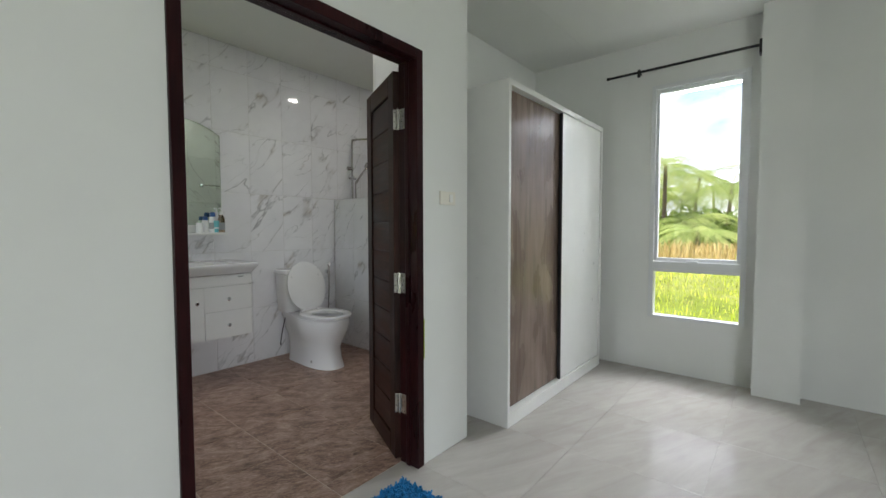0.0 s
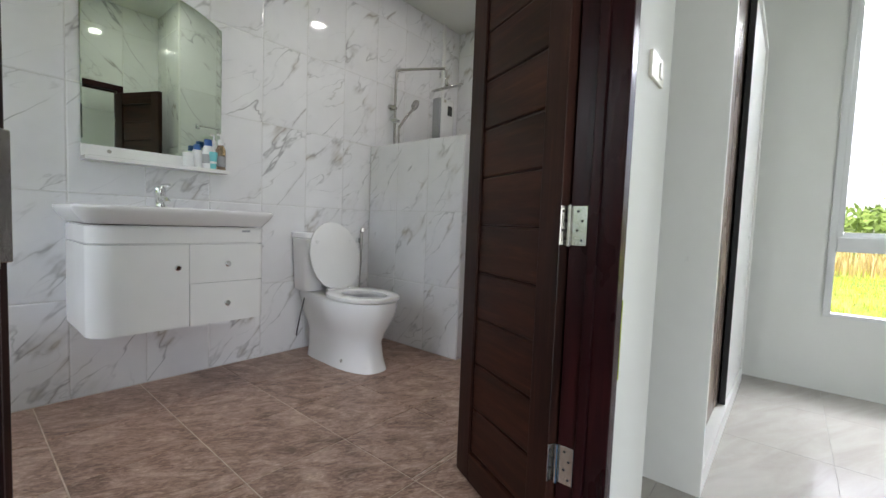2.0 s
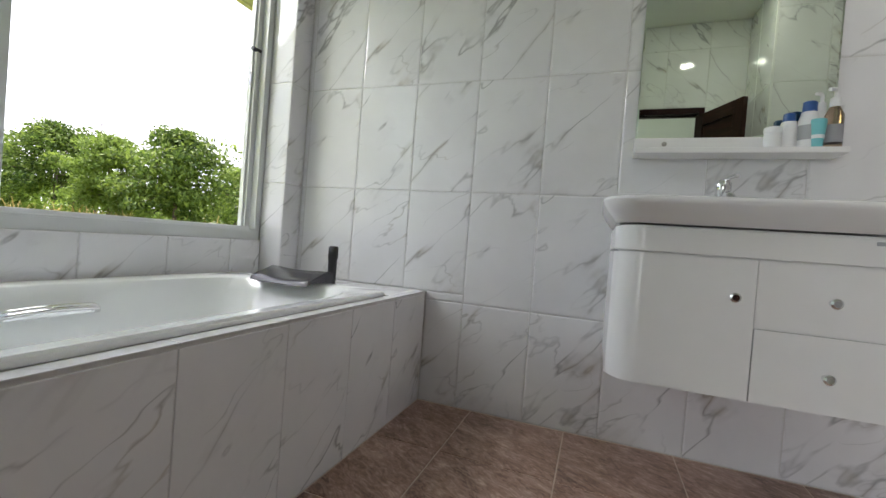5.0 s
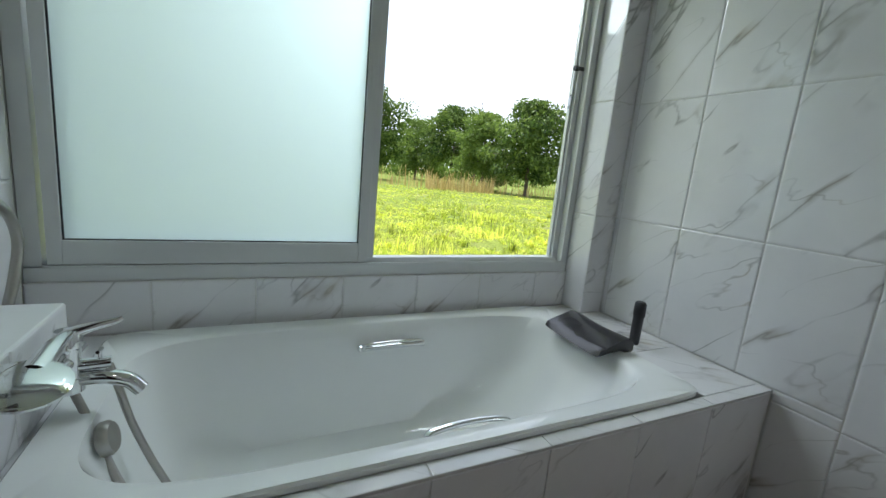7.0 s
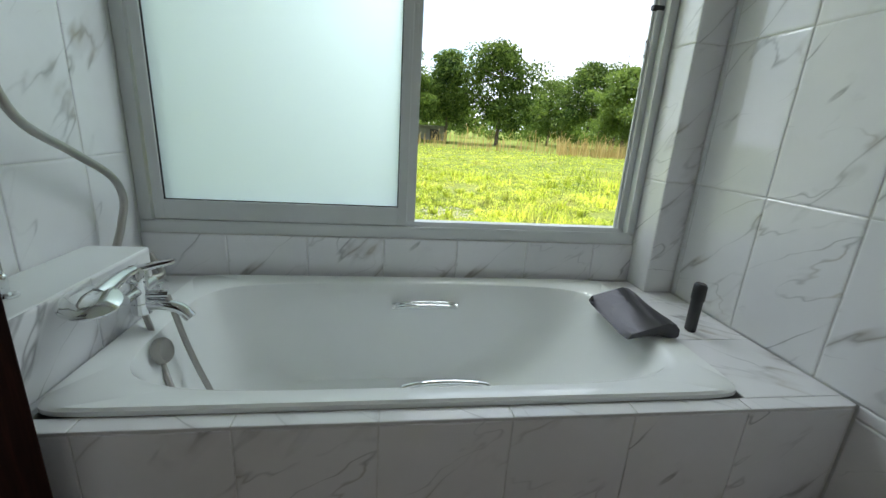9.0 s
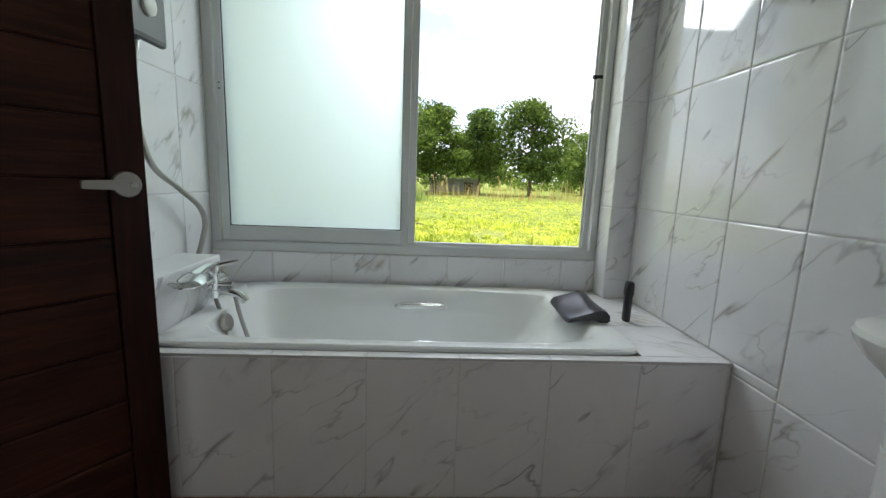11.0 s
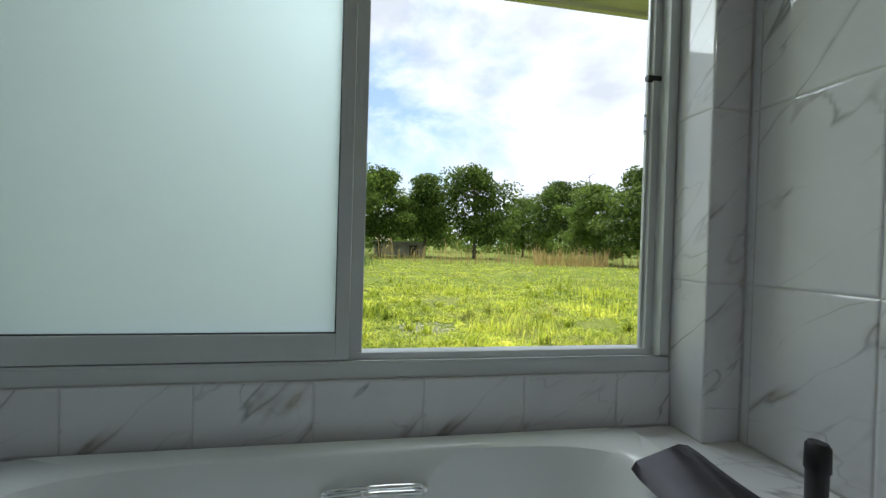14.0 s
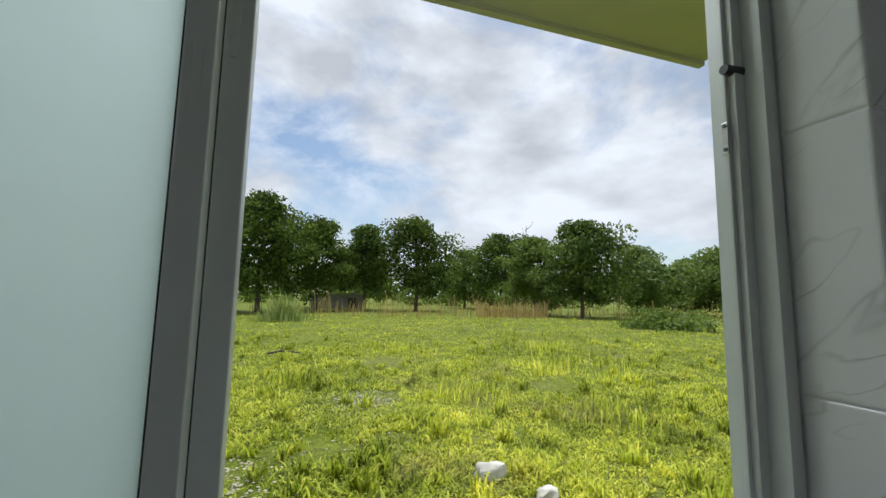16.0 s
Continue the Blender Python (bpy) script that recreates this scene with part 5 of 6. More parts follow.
# ---- outdoors ----
def ground_mesh():
    def axis(lo, hi):
        pts = list(np.arange(lo, hi, 0.8))
        d = 1.0
        out_hi, out_lo = [hi], [lo]
        while out_hi[-1] < 900:
            out_hi.append(out_hi[-1] + d)
            out_lo.append(out_lo[-1] - d)
            d *= 1.3
        return sorted(set(out_lo + pts + out_hi))
    xs, ys = axis(-26, 20), axis(-16, 22)
    vs, fs = [], []
    for x in xs:
        for y in ys:
            far = min(1, max(0, (math.hypot(x, y) - 60) / 60))
            near_house = -2.4 < x < 4.6
            h = 0 if near_house else 0.09 * noise.noise((x * 0.16, y * 0.16, 3.0)) + 0.05 * noise.noise((x * 0.5, y * 0.5, 7.0))
            vs.append((x, y, GROUND + h * (1 - far)))
    k = len(ys)
    for i in range(len(xs) - 1):
        for j in range(k - 1):
            fs.append((i * k + j, (i + 1) * k + j, (i + 1) * k + j + 1, i * k + j + 1))
    me = bpy.data.meshes.new("ground")
    me.from_pydata(vs, [], fs)
    me.materials.append(M_MEADOW)
    for p in me.polygons:
        p.use_smooth = True
    return me


def ground_z(x, y):
    if -2.4 < x < 4.6:
        return GROUND
    return GROUND + 0.09 * noise.noise((x * 0.16, y * 0.16, 3.0)) + 0.05 * noise.noise((x * 0.5, y * 0.5, 7.0))


ground = tagged(new("ground", ground_mesh()), "bright green meadow with dry patches, reaching the horizon", "ground", kind="structure")


def blades(name, spots, mat, label, hlo, hhi, width, lean=0.35, seed=1, category="grass"):
    """Thin tapered blades at the given spots, as one object."""
    r = np.random.default_rng(seed)
    vs, fs = [], []
    for x, y, s in spots:
        h = r.uniform(hlo, hhi) * s
        a = r.uniform(0, 2 * math.pi)
        w = width * r.uniform(0.6, 1.3)
        l = r.uniform(0.12, 1.0) * lean * h
        lx, ly = math.cos(a) * l, math.sin(a) * l
        dx, dy = -math.sin(a) * w, math.cos(a) * w
        z = ground_z(x, y) - 0.02
        droop = r.uniform(0.72, 1.0)
        i = len(vs)
        vs += [(x - dx, y - dy, z), (x + dx, y + dy, z), (x + dx + lx * 0.25, y + dy + ly * 0.25, z + h * 0.55),
               (x - dx + lx * 0.25, y - dy + ly * 0.25, z + h * 0.55), (x + dx * 0.7 + lx * 0.62, y + dy * 0.7 + ly * 0.62, z + h * 0.88),
               (x - dx * 0.7 + lx * 0.62, y - dy * 0.7 + ly * 0.62, z + h * 0.88), (x + lx, y + ly, z + h * droop)]
        fs += [(i, i + 1, i + 2, i + 3), (i + 3, i + 2, i + 4, i + 5), (i + 5, i + 4, i + 6)]
    me = bpy.data.meshes.new(name)
    me.from_pydata(vs, [], fs)
    me.materials.append(mat)
    return tagged(new(name, me), label, category, kind="stuff")


gr = np.random.default_rng(11)
spots = []
while len(spots) < 175000:
    d = 1.9 + 32 * gr.random() ** 1.9
    a = gr.uniform(radians(116), radians(200))
    x, y = -0.6 + d * math.cos(a), -1.0 + d * math.sin(a)
    if x > -2.3:
        continue
    dens = noise.noise((x * 0.45, y * 0.45, 1.0)) + 0.5 * noise.noise((x * 1.6, y * 1.6, 5.0))
    if dens < -0.5 + 0.25 * gr.random() or math.hypot(x + 4.02, y - 0.58) < 0.2 or math.hypot(x + 3.55, y - 0.86) < 0.16 or math.hypot(x + 3.85, y - 0.5) < 0.12 or math.hypot((x + 6.85) / 0.9, (y + 0.1) / 0.6) < 1 or math.hypot((x + 4.6) / 0.55, (y + 1.6) / 0.4) < 1:
        continue
    s = (0.55 + 1.3 * max(0, noise.noise((x * 1.1, y * 1.1, 9.0)))) * (1 + 0.012 * d) * gr.uniform(0.7, 1.3)
    for k in range(int(gr.integers(5, 13))):
        spots.append((x + gr.normal(0, 0.028), y + gr.normal(0, 0.028), s))
turf = []
while len(turf) < 70000:
    d = 1.9 + 11 * gr.random() ** 1.5
    a = gr.uniform(radians(116), radians(200))
    x, y = -0.6 + d * math.cos(a), -1.0 + d * math.sin(a)
    if x > -2.3 or noise.noise((x * 0.9, y * 0.9, 4.0)) < -0.15 + 0.2 * gr.random():
        continue
    for k in range(int(gr.integers(4, 10))):
        turf.append((x + gr.normal(0, 0.04), y + gr.normal(0, 0.04), gr.uniform(0.6, 1.3)))
blades("meadow_grass", spots, M_GRASS, "uneven bright green meadow grass outside the window", 0.045, 0.115, 0.0075, 1.5, 2)
blades("meadow_turf", turf, M_GRASS, "short broad-bladed turf between the taller grass", 0.03, 0.075, 0.0075, 2.2, 12)
spots = []
for cx, cy, n, sp in ((-12.0, 6.0, 260, 0.5), (-7.0, 1.57, 220, 0.35), (-9, 4.6, 220, 0.7), (-13, 1.5, 200, 0.6), (-5.2, 2.9, 150, 0.3), (-16, 8, 260, 0.8), (-8.5, -1.2, 160, 0.35)):
    for k in range(n):
        spots.append((cx + gr.normal(0, sp), cy + gr.normal(0, sp), 1.0))
for k in range(300):
    d, a = 2.2 + 15 * gr.random() ** 1.3, gr.uniform(radians(118), radians(196))
    cx, cy, sz = -0.6 + d * math.cos(a), -1.0 + d * math.sin(a), gr.uniform(0.35, 0.8)
    if cx > -2.4 or math.hypot(cx + 4.02, cy - 0.58) < 0.3 or math.hypot(cx + 3.55, cy - 0.86) < 0.3:
        continue
    spots += [(cx + gr.normal(0, 0.045), cy + gr.normal(0, 0.045), sz) for j in range(45)]
blades("tall_grass", spots, M_GRASS, "tall loose grass tufts in the meadow", 0.14, 0.36, 0.009, 0.9, 3)
spots = []
for k in range(12000):
    u = gr.random()
    a = radians(96 + 92 * u)
    d = gr.uniform(36, 45) + 5 * math.sin(6 * u)
    spots.append((d * math.cos(a), d * math.sin(a), 0.45 + 0.9 * max(0, 0.45 + noise.noise((a * 45, d * 0.4, 2.0)))))
spots = [s for k, s in enumerate(spots) if radians(149.5) < math.atan2(s[1], s[0]) < radians(159) and k % 2 == 0 or k % 12 == 0]
blades("reeds", spots, M_REED, "belt of dry golden reeds before the trees", 0.5, 1.8, 0.024, 0.5, 4, "reeds")
spots = []
for k in range(420):
    dx, dy = gr.normal(0, 0.75, 2)
    spots.append((-27 + dx, -2.3 + dy, max(0.25, 1.15 - 0.55 * math.hypot(dx, dy)) * gr.uniform(0.6, 1.1)))
blades("reed_clump", spots, M_PALM, "tall yellow-green clump of reeds", 1.1, 2.3, 0.022, 0.5, 5, "reeds")
spots = []
while len(spots) < 22000:
    x, y = gr.uniform(4.7, 40), gr.uniform(-14, 12)
    if abs(y + 3.2) < 1.2 + 0.32 * (x - 3.6):
        spots.append((x, y, 1.0 + 0.02 * x))
blades("road_lawn", spots, M_GRASS, "rough green grass outside the bedroom window", 0.05, 0.15, 0.008, 0.6, 6)
spots = [(gr.uniform(20, 27), gr.uniform(-16, 14), 1.0) for k in range(5200)]
blades("dry_bank", spots, M_REED, "bank of tall dry grass beside the road", 0.5, 1.15, 0.020, 0.4, 7)


def leaf_cloud(centers, n, size, r):
    """Small leaf quads scattered in clumps round the centres: (x, y, z, radius)."""
    vs, fs = [], []
    for cx, cy, cz, rad in centers:
        d = r.normal(size=(n, 3))
        d /= np.linalg.norm(d, axis=1)[:, None]
        d *= (r.random(n) ** 0.45 * rad)[:, None]
        d[:, 2] *= 0.62
        for k in range(n):
            p = Vector((cx + d[k, 0], cy + d[k, 1], cz + d[k, 2]))
            u = Vector(r.normal(size=3)).normalized()
            w = u.orthogonal().normalized()
            s = size * r.uniform(0.6, 1.3)
            i = len(vs)
            vs += [p - u * s, p - w * s * 0.45, p + u * s, p + w * s * 0.45]
            fs.append((i, i + 1, i + 2, i + 3))
    return vs, fs


def tree(x, y, h, w, mat, seed, label, bare=0.22, shape=2.0):
    r = np.random.default_rng(seed)
    z0 = ground_z(x, y) - 0.1
    t = thing("tree", (x, y, z0), label, "tree", "garden trees")
    bm = bmesh.new()
    top = Vector((x + r.normal(0, 0.03) * h, y + r.normal(0, 0.03) * h, z0 + h * 0.86))
    mid = Vector((x + r.normal(0, 0.02) * h, y + r.normal(0, 0.02) * h, z0 + h * 0.4))
    tube(bm, curve_pts([(x, y, z0), mid, top], 10), 0.022 * h, 8, 0.2)
    centers = []
    lob = r.uniform(0, 6.28)
    for k in range(26):
        u = (k + r.random()) / 26
        zz = z0 + h * (bare + (0.94 - bare) * u)
        a = k * 2.4 + r.uniform(-0.5, 0.5)
        prof = (math.sin(math.pi * min(1, 0.16 + 0.84 * u ** 0.85))) ** (1 / shape)
        rad = w * 0.5 * prof * r.uniform(0.3, 1.2) * (1 + 0.3 * math.cos(a - lob))
        e = Vector((x + rad * math.cos(a), y + rad * math.sin(a), zz))
        s = mid.lerp(top, min(1, max(0, (zz - mid.z) / (top.z - mid.z) - 0.12)))
        tube(bm, [s, s.lerp(e, 0.5) + Vector((0, 0, 0.03 * h)), e], 0.006 * h, 5, 0.3)
        centers.append((e.x, e.y, e.z, w * r.uniform(0.10, 0.22)))
        q = s.lerp(e, 0.55)
        centers.append((q.x, q.y, q.z + 0.02 * h, w * r.uniform(0.13, 0.19)))
    centers.append((top.x, top.y, z0 + h * 0.93, w * 0.13))
    part("trunk", bm, M_BARK, t, "grey-brown trunk with limbs", True)
    vs, fs = leaf_cloud(centers, 240, 0.011 * w + 0.08, r)
    me = bpy.data.meshes.new("crown")
    me.from_pydata(vs, [], fs)
    me.materials.append(mat)
    c = new("crown", me)
    c.parent = t
    c.location = -world_loc(t)
    tagged(c, "loose crown of many small leaves")


EYE = Vector((-0.52, -1.04, 0))
D_TREE, L_TREE = "tall dark green garden tree", "light green garden tree"
for k, (vx, vy, dist, h, w, mat, lab) in enumerate((
        (-0.995, -0.10, 40, 10.6, 8.0, M_LEAF, D_TREE), (-0.999, 0.022, 44, 9.4, 7.0, M_LEAF, D_TREE), (-0.991, 0.13, 47, 9.6, 6.2, M_LEAF, D_TREE),
        (-0.968, 0.25, 47, 10.6, 7.6, M_LEAF, D_TREE), (-0.932, 0.36, 62, 8.8, 6.6, M_LEAF2, L_TREE), (-0.90, 0.437, 56, 10.3, 7.6, M_LEAF, D_TREE),
        (-0.861, 0.507, 45, 8.2, 5.6, M_LEAF2, L_TREE), (-0.802, 0.597, 40, 8.9, 7.2, M_LEAF, D_TREE), (-0.731, 0.682, 52, 7.9, 6.0, M_LEAF2, L_TREE),
        (-0.66, 0.75, 60, 6.6, 8.0, M_LEAF2, L_TREE), (-0.61, 0.79, 56, 7.6, 7.5, M_LEAF2, L_TREE), (-0.985, -0.22, 38, 10.5, 8.0, M_LEAF, D_TREE), (-0.53, 0.85, 50, 7.5, 7.5, M_LEAF2, L_TREE))):
    tree(EYE.x + vx * dist, EYE.y + vy * dist, h, w * 1.38, mat, 30 + k, lab, 0.2 if mat is M_LEAF else 0.12)
# bare branches above the crowns
bare = thing("bare_tree", (-45, 25, GROUND), "leafless grey tree standing among green ones", "tree")
bm = bmesh.new()
bx, by = EYE.x - 0.872 * 58, EYE.y + 0.49 * 58
tube(bm, [(bx, by, GROUND), (bx + 0.2, by, 6), (bx, by + 0.2, 11.2)], 0.16, 6, 0.2)
r_b = np.random.default_rng(8)
for k in range(22):
    z = r_b.uniform(6, 10.6)
    a = r_b.uniform(0, 6.28)
    l = r_b.uniform(0.7, 1.9)
    tube(bm, [(bx, by, z), (bx + 0.6 * l * math.cos(a), by + 0.6 * l * math.sin(a), z + 0.4 * l), (bx + l * math.cos(a), by + l * math.sin(a), z + l)], 0.05, 4, 0.3)
bare.location = (bx, by, GROUND)
part("trunk", bm, M_BARK, bare)

# distant woods behind
r_w = np.random.default_rng(21)
cent = []
for k in range(260):
    a = radians(r_w.uniform(92, 200))
    d = r_w.uniform(74, 100)
    for j in range(2):
        cent.append((d * math.cos(a), d * math.sin(a), GROUND + r_w.uniform(0.5, 5.2), r_w.uniform(1.6, 2.6)))
vs, fs = leaf_cloud(cent, 60, 0.42, r_w)
me = bpy.data.meshes.new("distant_woods")
me.from_pydata(vs, [], fs)
me.materials.append(M_LEAF2)
tagged(new("distant_woods", me), "distant low green woods behind the meadow", "woods", kind="stuff")
# low bush
cent = [(EYE.x - 0.69 * 27 + r_w.normal(0, 1.3), EYE.y + 0.722 * 27 + r_w.normal(0, 1.3), GROUND + r_w.uniform(0.1, 0.9), r_w.uniform(0.4, 0.8)) for k in range(40)]
vs, fs = leaf_cloud(cent, 60, 0.12, r_w)
me = bpy.data.meshes.new("bush")
me.from_pydata(vs, [], fs)
me.materials.append(M_LEAF2)
tagged(new("bush", me), "low sprawling green bush at the meadow's edge", "bush")

shed = thing("shed", (-52, 2.5, GROUND), "low weathered concrete shed under the trees", "shed")
part("wall", boxes((-55, -50.5, -0.6, 5.4, GROUND - 0.3, 1.15)), M_CONC, shed)
part("roof", boxes((-55.3, -50.2, -1.0, 5.8, 1.15, 1.30), bevel=0.02), M_CONC, shed)
# No opening is cut: a black panel paints the shade inside.
part("doorway", boxes((-50.52, -50.46, 3.7, 4.8, GROUND, 0.85)), M_BLACK, shed, "black panel painted as the shade inside a doorway")


def rock(x, y, s, seed):
    r = np.random.default_rng(seed)
    bm = bmesh.new()
    bmesh.ops.create_icosphere(bm, subdivisions=3, radius=1)
    for v in bm.verts:
        n = noise.noise(v.co * 1.6 + Vector((seed, 0, 0)))
        v.co *= 1 + 0.35 * n
        v.co = Vector((x + v.co.x * s, y + v.co.y * s * 1.3, ground_z(x, y) + 0.5 * s + v.co.z * s * 0.75))
    single("rock", bm, M_ROCK, "pale broken rock lying in the grass", "rock", "rocks in the grass", smooth=True)


rock(-4.02, 0.58, 0.112, 3)
rock(-3.55, 0.86, 0.075, 5)
gv = bmesh.new()
for k in range(1100):
    x, y = -6.85 + gr.normal(0, 0.55), -0.1 + gr.normal(0, 0.35)
    if k % 3 == 0:
        x, y = -4.6 + gr.normal(0, 0.4), -1.6 + gr.normal(0, 0.3)
    s = gr.uniform(0.005, 0.017)
    bmesh.ops.create_icosphere(gv, subdivisions=1, radius=s, matrix=Matrix.Translation((x, y, ground_z(x, y) + s * 0.3)) @ Matrix.Diagonal((1, 1.3, 0.6, 1)))
single("gravel", gv, M_GRAVEL, "scattered pale gravel on bare soil", "gravel", kind="stuff")
stick = single("branch", tube(tube(bmesh.new(), curve_pts([(-12.2, -1.9, GROUND + 0.06), (-12.1, -1.5, GROUND + 0.12), (-12.0, -1.1, GROUND + 0.08)], 10), 0.03, 6, 0.5), [(-12.15, -1.6, GROUND + 0.1), (-12.0, -1.5, GROUND + 0.26)], 0.018, 5, 0.4), M_BARK, "dark fallen branch lying in the grass", "branch")


def palm(x, y, trunk_h, reach, seed):
    r = np.random.default_rng(seed)
    z0 = ground_z(x, y)
    p = thing("palm", (x, y, z0), "green coconut palm with drooping fronds", "palm tree", "palms by the road")
    bm = bmesh.new()
    lean = r.normal(0, 0.06, 2) * trunk_h
    top = Vector((x + lean[0], y + lean[1], z0 + trunk_h))
    tube(bm, curve_pts([(x, y, z0 - 0.1), (x + lean[0] * 0.3, y + lean[1] * 0.3, z0 + trunk_h * 0.5), top], 12), 0.17, 9, 0.7)
    part("trunk", bm, M_BARK, p, "slender grey palm trunk", True)
    for k in range(17):
        a = k * 2.399 + r.uniform(-0.2, 0.2)
        up = r.uniform(-0.15, 1.1)
        L = reach * r.uniform(0.8, 1.1)
        d = Vector((math.cos(a), math.sin(a), 0))
        pts = [top + d * (L * s * (1 - 0.12 * s)) + Vector((0, 0, up * L * 0.55 * s - 0.75 * L * s * s * (0.75 + 0.3 * (1 - up)))) for s in np.linspace(0, 1, 9)]
        bm = bmesh.new()
        tube(bm, pts, 0.03, 4, 0.25)
        side = d.cross(Vector((0, 0, 1)))
        fine = curve_pts(pts, 48)
        for i in range(4, len(fine)):
            t = i / len(fine)
            ll = reach * 0.26 * math.sin(math.pi * min(1, 0.12 + 0.86 * t)) ** 0.7
            q = fine[i]
            fwd = (fine[i] - fine[i - 1]).normalized()
            for s in (-1, 1):
                e = q + (side * s * 0.85 + fwd * 0.45 + Vector((0, 0, -0.45))).normalized() * ll * r.uniform(0.85, 1.1)
                m = (q + e) / 2 + Vector((0, 0, 0.06 * ll))
                w = fwd * 0.020
                a0, a1, b0, b1, c0 = (bm.verts.new(c) for c in (q - w, q + w, m - w, m + w, e))
                bm.faces.new((a0, a1, b1, b0))
                bm.faces.new((b0, b1, c0))
        part("frond", bm, M_PALM, p)


for k, (vx, vy, dist, th, reach) in enumerate(((0.98, 0.195, 34, 5.0, 4.4), (0.99, 0.085, 38, 3.9, 4.6), (0.985, 0.145, 46, 5.2, 4.6), (0.975, 0.22, 42, 4.6, 4.6), (0.995, 0.05, 52, 4.6, 3.6), (0.99, 0.11, 56, 4.9, 3.6), (0.985, 0.17, 55, 4.2, 3.5), (0.97, 0.24, 52, 4.6, 3.6), (0.98, 0.20, 58, 5.2, 3.6), (0.998, -0.02, 48, 3.2, 3.6), (0.985, 0.16, 33, 1.4, 2.9), (0.993, 0.02, 37, 1.2, 3.4), (0.98, 0.13, 28, 0.8, 2.8),
                                               (0.985, -0.17, 46, 3.0, 4.0), (0.975, -0.22, 42, 2.4, 4.2))):
    palm(0.0 + vx * dist, -3.3 + vy * dist, th * 1.12 + 0.6, reach * 1.2, 60 + k)
r_w = np.random.default_rng(77)
cent = [(r_w.uniform(31, 52), r_w.uniform(-30, 24), GROUND + r_w.uniform(0.2, 3.0), r_w.uniform(0.6, 1.3)) for k in range(620)]
vs, fs = leaf_cloud(cent, 60, 0.24, r_w)
me = bpy.data.meshes.new("roadside_scrub")
me.from_pydata(vs, [], fs)
me.materials.append(M_LEAF2)
tagged(new("roadside_scrub", me), "dense light green roadside scrub under the palms", "scrub", kind="stuff")


def utility_pole(x, y, h):
    p = thing("utility_pole", (x, y, GROUND), "grey concrete utility pole with a crossarm", "utility pole", "poles along the road")
    part("post", cyl(bmesh.new(), (x, y, GROUND), (x, y, GROUND + h), 0.17, 0.10, 10), M_CONC, p, smooth=True)
    part("crossarm", boxes((x - 0.06, x + 0.06, y - 1.1, y + 1.1, GROUND + h - 0.75, GROUND + h - 0.62)), M_CONC, p)
    for s in (-1.0, -0.4, 0.4, 1.0):
        part("insulator", turned(bmesh.new(), (x, y + s, GROUND + h - 0.62), (0, 0, 1), [(0, 0.05), (0.1, 0.07), (0.2, 0.05), (0.25, 0.03)], 10), M_CER, p)


utility_pole(40.4, -6.9, 6.8)
utility_pole(50.0, -9.2, 7.0)
wire_bm = bmesh.new()
for s in (-1.0, -0.4, 0.4, 1.0):
    tube(wire_bm, curve_pts([(46.0, 12.0, 6.6), (40.4, -6.9 + s, 6.05), (50.0, -9.2 + s, 6.25), (62, -30, 6.4)], 24), 0.009, 4)
single("power_lines", wire_bm, M_BLACK, "thin dark power lines between the poles", "power lines")

# ---- tiles ----
VX = lines(-1.073, RIGHT_X, 0.022, TW)
tiling(wall_vanity, (0, T, 0), (1, 0, 0), (0, 0, 1), VX, ZR, M_TILE, holes=[(2.477, 2.58, 0, 1.515), (-1.08, TUB_X, -0.1, DECK), (-1.08, ROOM_X, -0.1, 3)])
# door wall, bathroom side (u runs along -x)
tiling(wall_door, (0, DOOR_Y1 - T, 0), (-1, 0, 0), (0, 0, 1), lines(-NOOK_X, 1.073, -1.343, TW), ZR, M_TILE,
       holes=[(-OP_X1, -OP_X0, -0.1, OP_Z), (-TUB_X, 1.08, -0.1, DECK)])
tiling(wall_nook, (NOOK_X + T, 0, 0), (0, -1, 0), (0, 0, 1), lines(-NOOK_Y, -DOOR_Y1, -NOOK_Y, TW), ZR, M_TILE)
tiling(wall_nook, (0, NOOK_Y - T, 0), (-1, 0, 0), (0, 0, 1), lines(-RIGHT_X, -NOOK_X, -NOOK_X, TW), ZR, M_TILE)
part("corner_trim", boxes((NOOK_X - 0.003, NOOK_X + 0.012, NOOK_Y - 0.012, NOOK_Y + 0.003, 0, CEIL_B), bevel=0.002), M_LACQ, wall_nook, "white plastic corner trim")
tiling(wall_shower, (RIGHT_X + T, 0, 0), (0, -1, 0), (0, 0, 1), lines(0.0, -NOOK_Y, 0.0, TW), ZR, M_TILE)
# window niche
tiling(wall_window, (WIN_X - T, 0, 0), (0, 1, 0), (0, 0, 1), lines(-2.2, PIL_Y, -0.3225, TW), [DECK, 0.70], M_TILE)
tiling(wall_window, (ROOM_X - T, 0, 0), (0, 1, 0), (0, 0, 1), [PIL_Y, 0.0], [DECK] + [z for z in ZR if z > DECK], M_TILE)
tiling(wall_window, (0, PIL_Y + T, 0), (1, 0, 0), (0, 0, 1), [-1.085, ROOM_X], [DECK] + [z for z in ZR if DECK < z < 2.2] + [2.22], M_TILE)
tiling(wall_window, (ROOM_X - T, 0, 0), (0, 1, 0), (0, 0, 1), lines(-2.2, PIL_Y, -0.3225, TW), [2.22, CEIL_B], M_TILE)
# bath ledge
tiling(ledge, (0, -2.0101, 0), (-1, 0, 0), (0, 0, 1), lines(0.217, 0.768, 0.49, TW), [DECK + 0.002, 0.733], M_TILE)
tiling(ledge, (-0.2151, 0, 0), (0, 1, 0), (0, 0, 1), [-2.193, -2.012], [DECK + 0.002, 0.733], M_TILE)
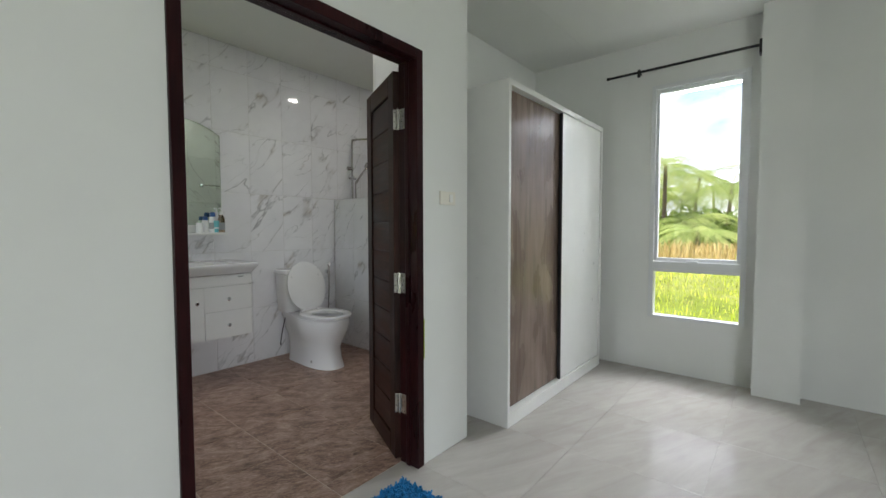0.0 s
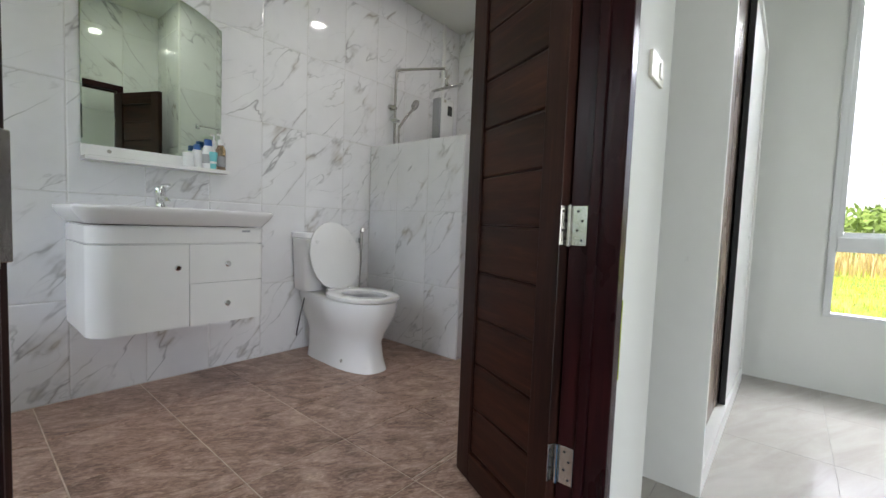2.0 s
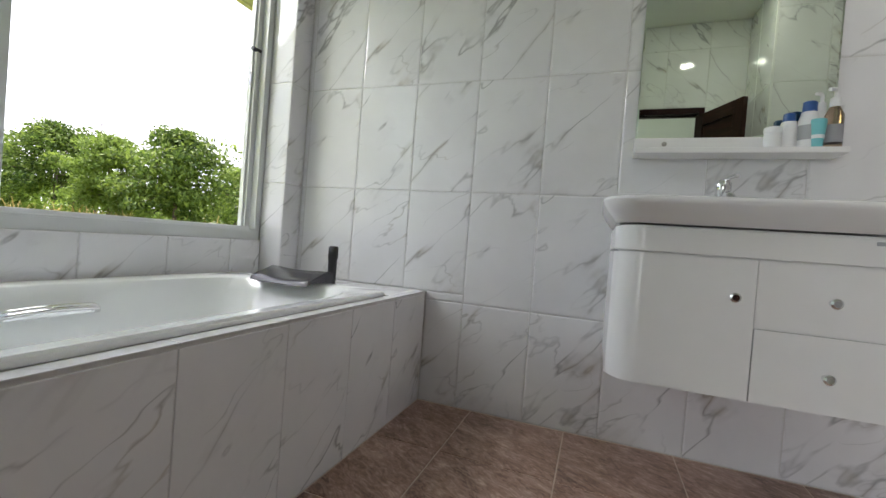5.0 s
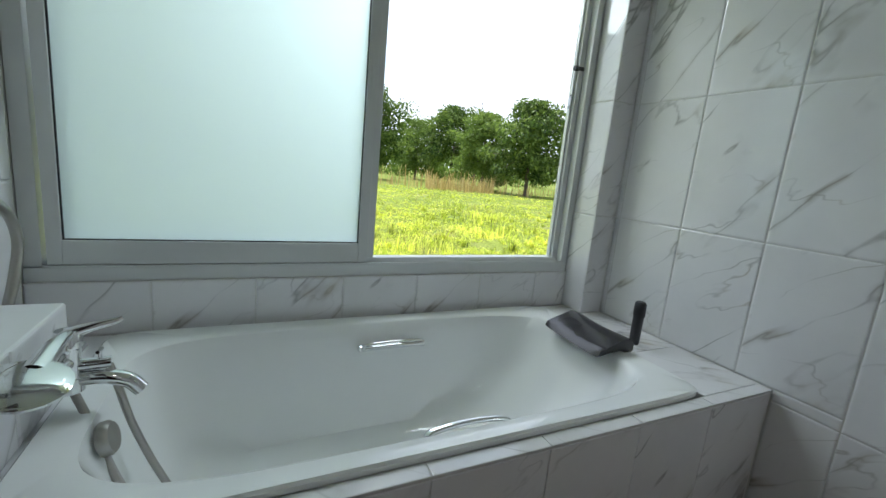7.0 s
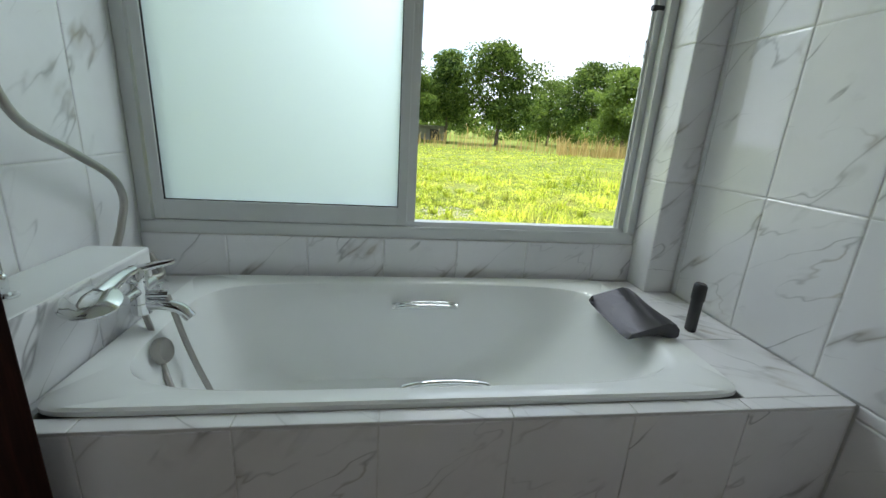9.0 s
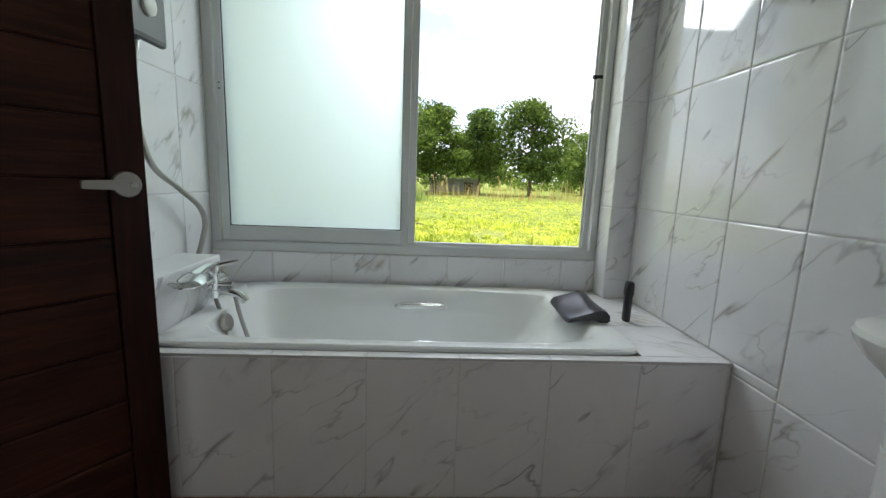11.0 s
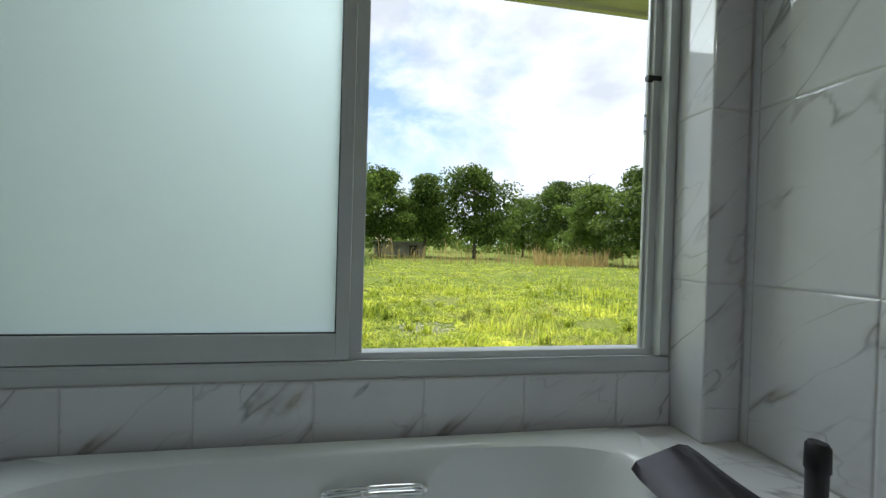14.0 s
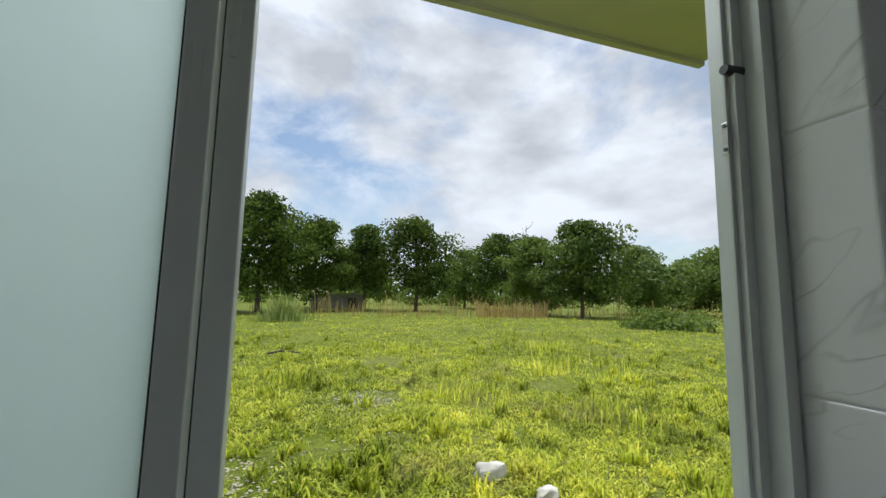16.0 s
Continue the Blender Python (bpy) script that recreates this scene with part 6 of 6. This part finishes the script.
# half wall
HY = lines(-0.945, 0.0, 0.0, TW)
HZ = [0, ROW0, ROW0 + ROW, 1.515]
tiling(half_wall, (2.477 + T, 0, 0), (0, -1, 0), (0, 0, 1), [-v for v in HY[::-1]], HZ, M_TILE)
tiling(half_wall, (2.58 - T, 0, 0), (0, 1, 0), (0, 0, 1), HY, HZ, M_TILE)
tiling(half_wall, (0, -0.945 + T, 0), (1, 0, 0), (0, 0, 1), [2.477, 2.58], HZ, M_TILE)
tiling(half_wall, (0, 0, 1.515 - T), (1, 0, 0), (0, 1, 0), [2.477, 2.58], HY, M_TILE)
# tub surround: front, bullnose strip, deck
TY = lines(-2.198, 0.0, -0.3225, TW)
tiling(surround, (TUB_X - T, 0, 0), (0, 1, 0), (0, 0, 1), TY, [0, DECK - 0.012], M_TILE, edge=0.003)
tiling(surround, (0, 0, DECK - T), (1, 0, 0), (0, 1, 0), [-0.207, TUB_X + 0.004], TY, M_TILE, edge=0.003)
tiling(surround, (0, 0, DECK - T), (1, 0, 0), (0, 1, 0), lines(-1.07, -0.207, -0.52, TW), [-0.30, 0.0], M_TILE, edge=0.003)
tiling(surround, (0, 0, DECK - T), (1, 0, 0), (0, 1, 0), lines(-1.07, -0.207, -0.52, TW), [-2.198, -1.995], M_TILE, edge=0.003)
# floors
tiling(bath_floor, (0, 0, -T), (1, 0, 0), (0, 1, 0), lines(TUB_X, RIGHT_X, 0.515, FT), lines(-2.2, 0, -0.0075, FT), M_BROWN, edge=0.003, gap=0.005,
       holes=[(2.485, 2.572, -0.937, 1), (NOOK_X, 4, -3, NOOK_Y)])
tiling(bed_floor, (0, 0, -T), (1, 0, 0), (0, 1, 0), lines(-2.7, 3.66, 1.343, 0.62), lines(-7.2, -2.2, -2.205, 0.62), M_GREY, edge=0.001, gap=0.0016,
       holes=[(-3, OP_X0, DOOR_Y0, -2), (OP_X1, 1.72, DOOR_Y0, -2)])
tiling(bed_floor, (0, 0, -T), (1, 0, 0), (0, 1, 0), lines(1.72, 3.66, 1.343, 0.62), [-2.2, -1.72], M_GREY, edge=0.001, gap=0.0016)
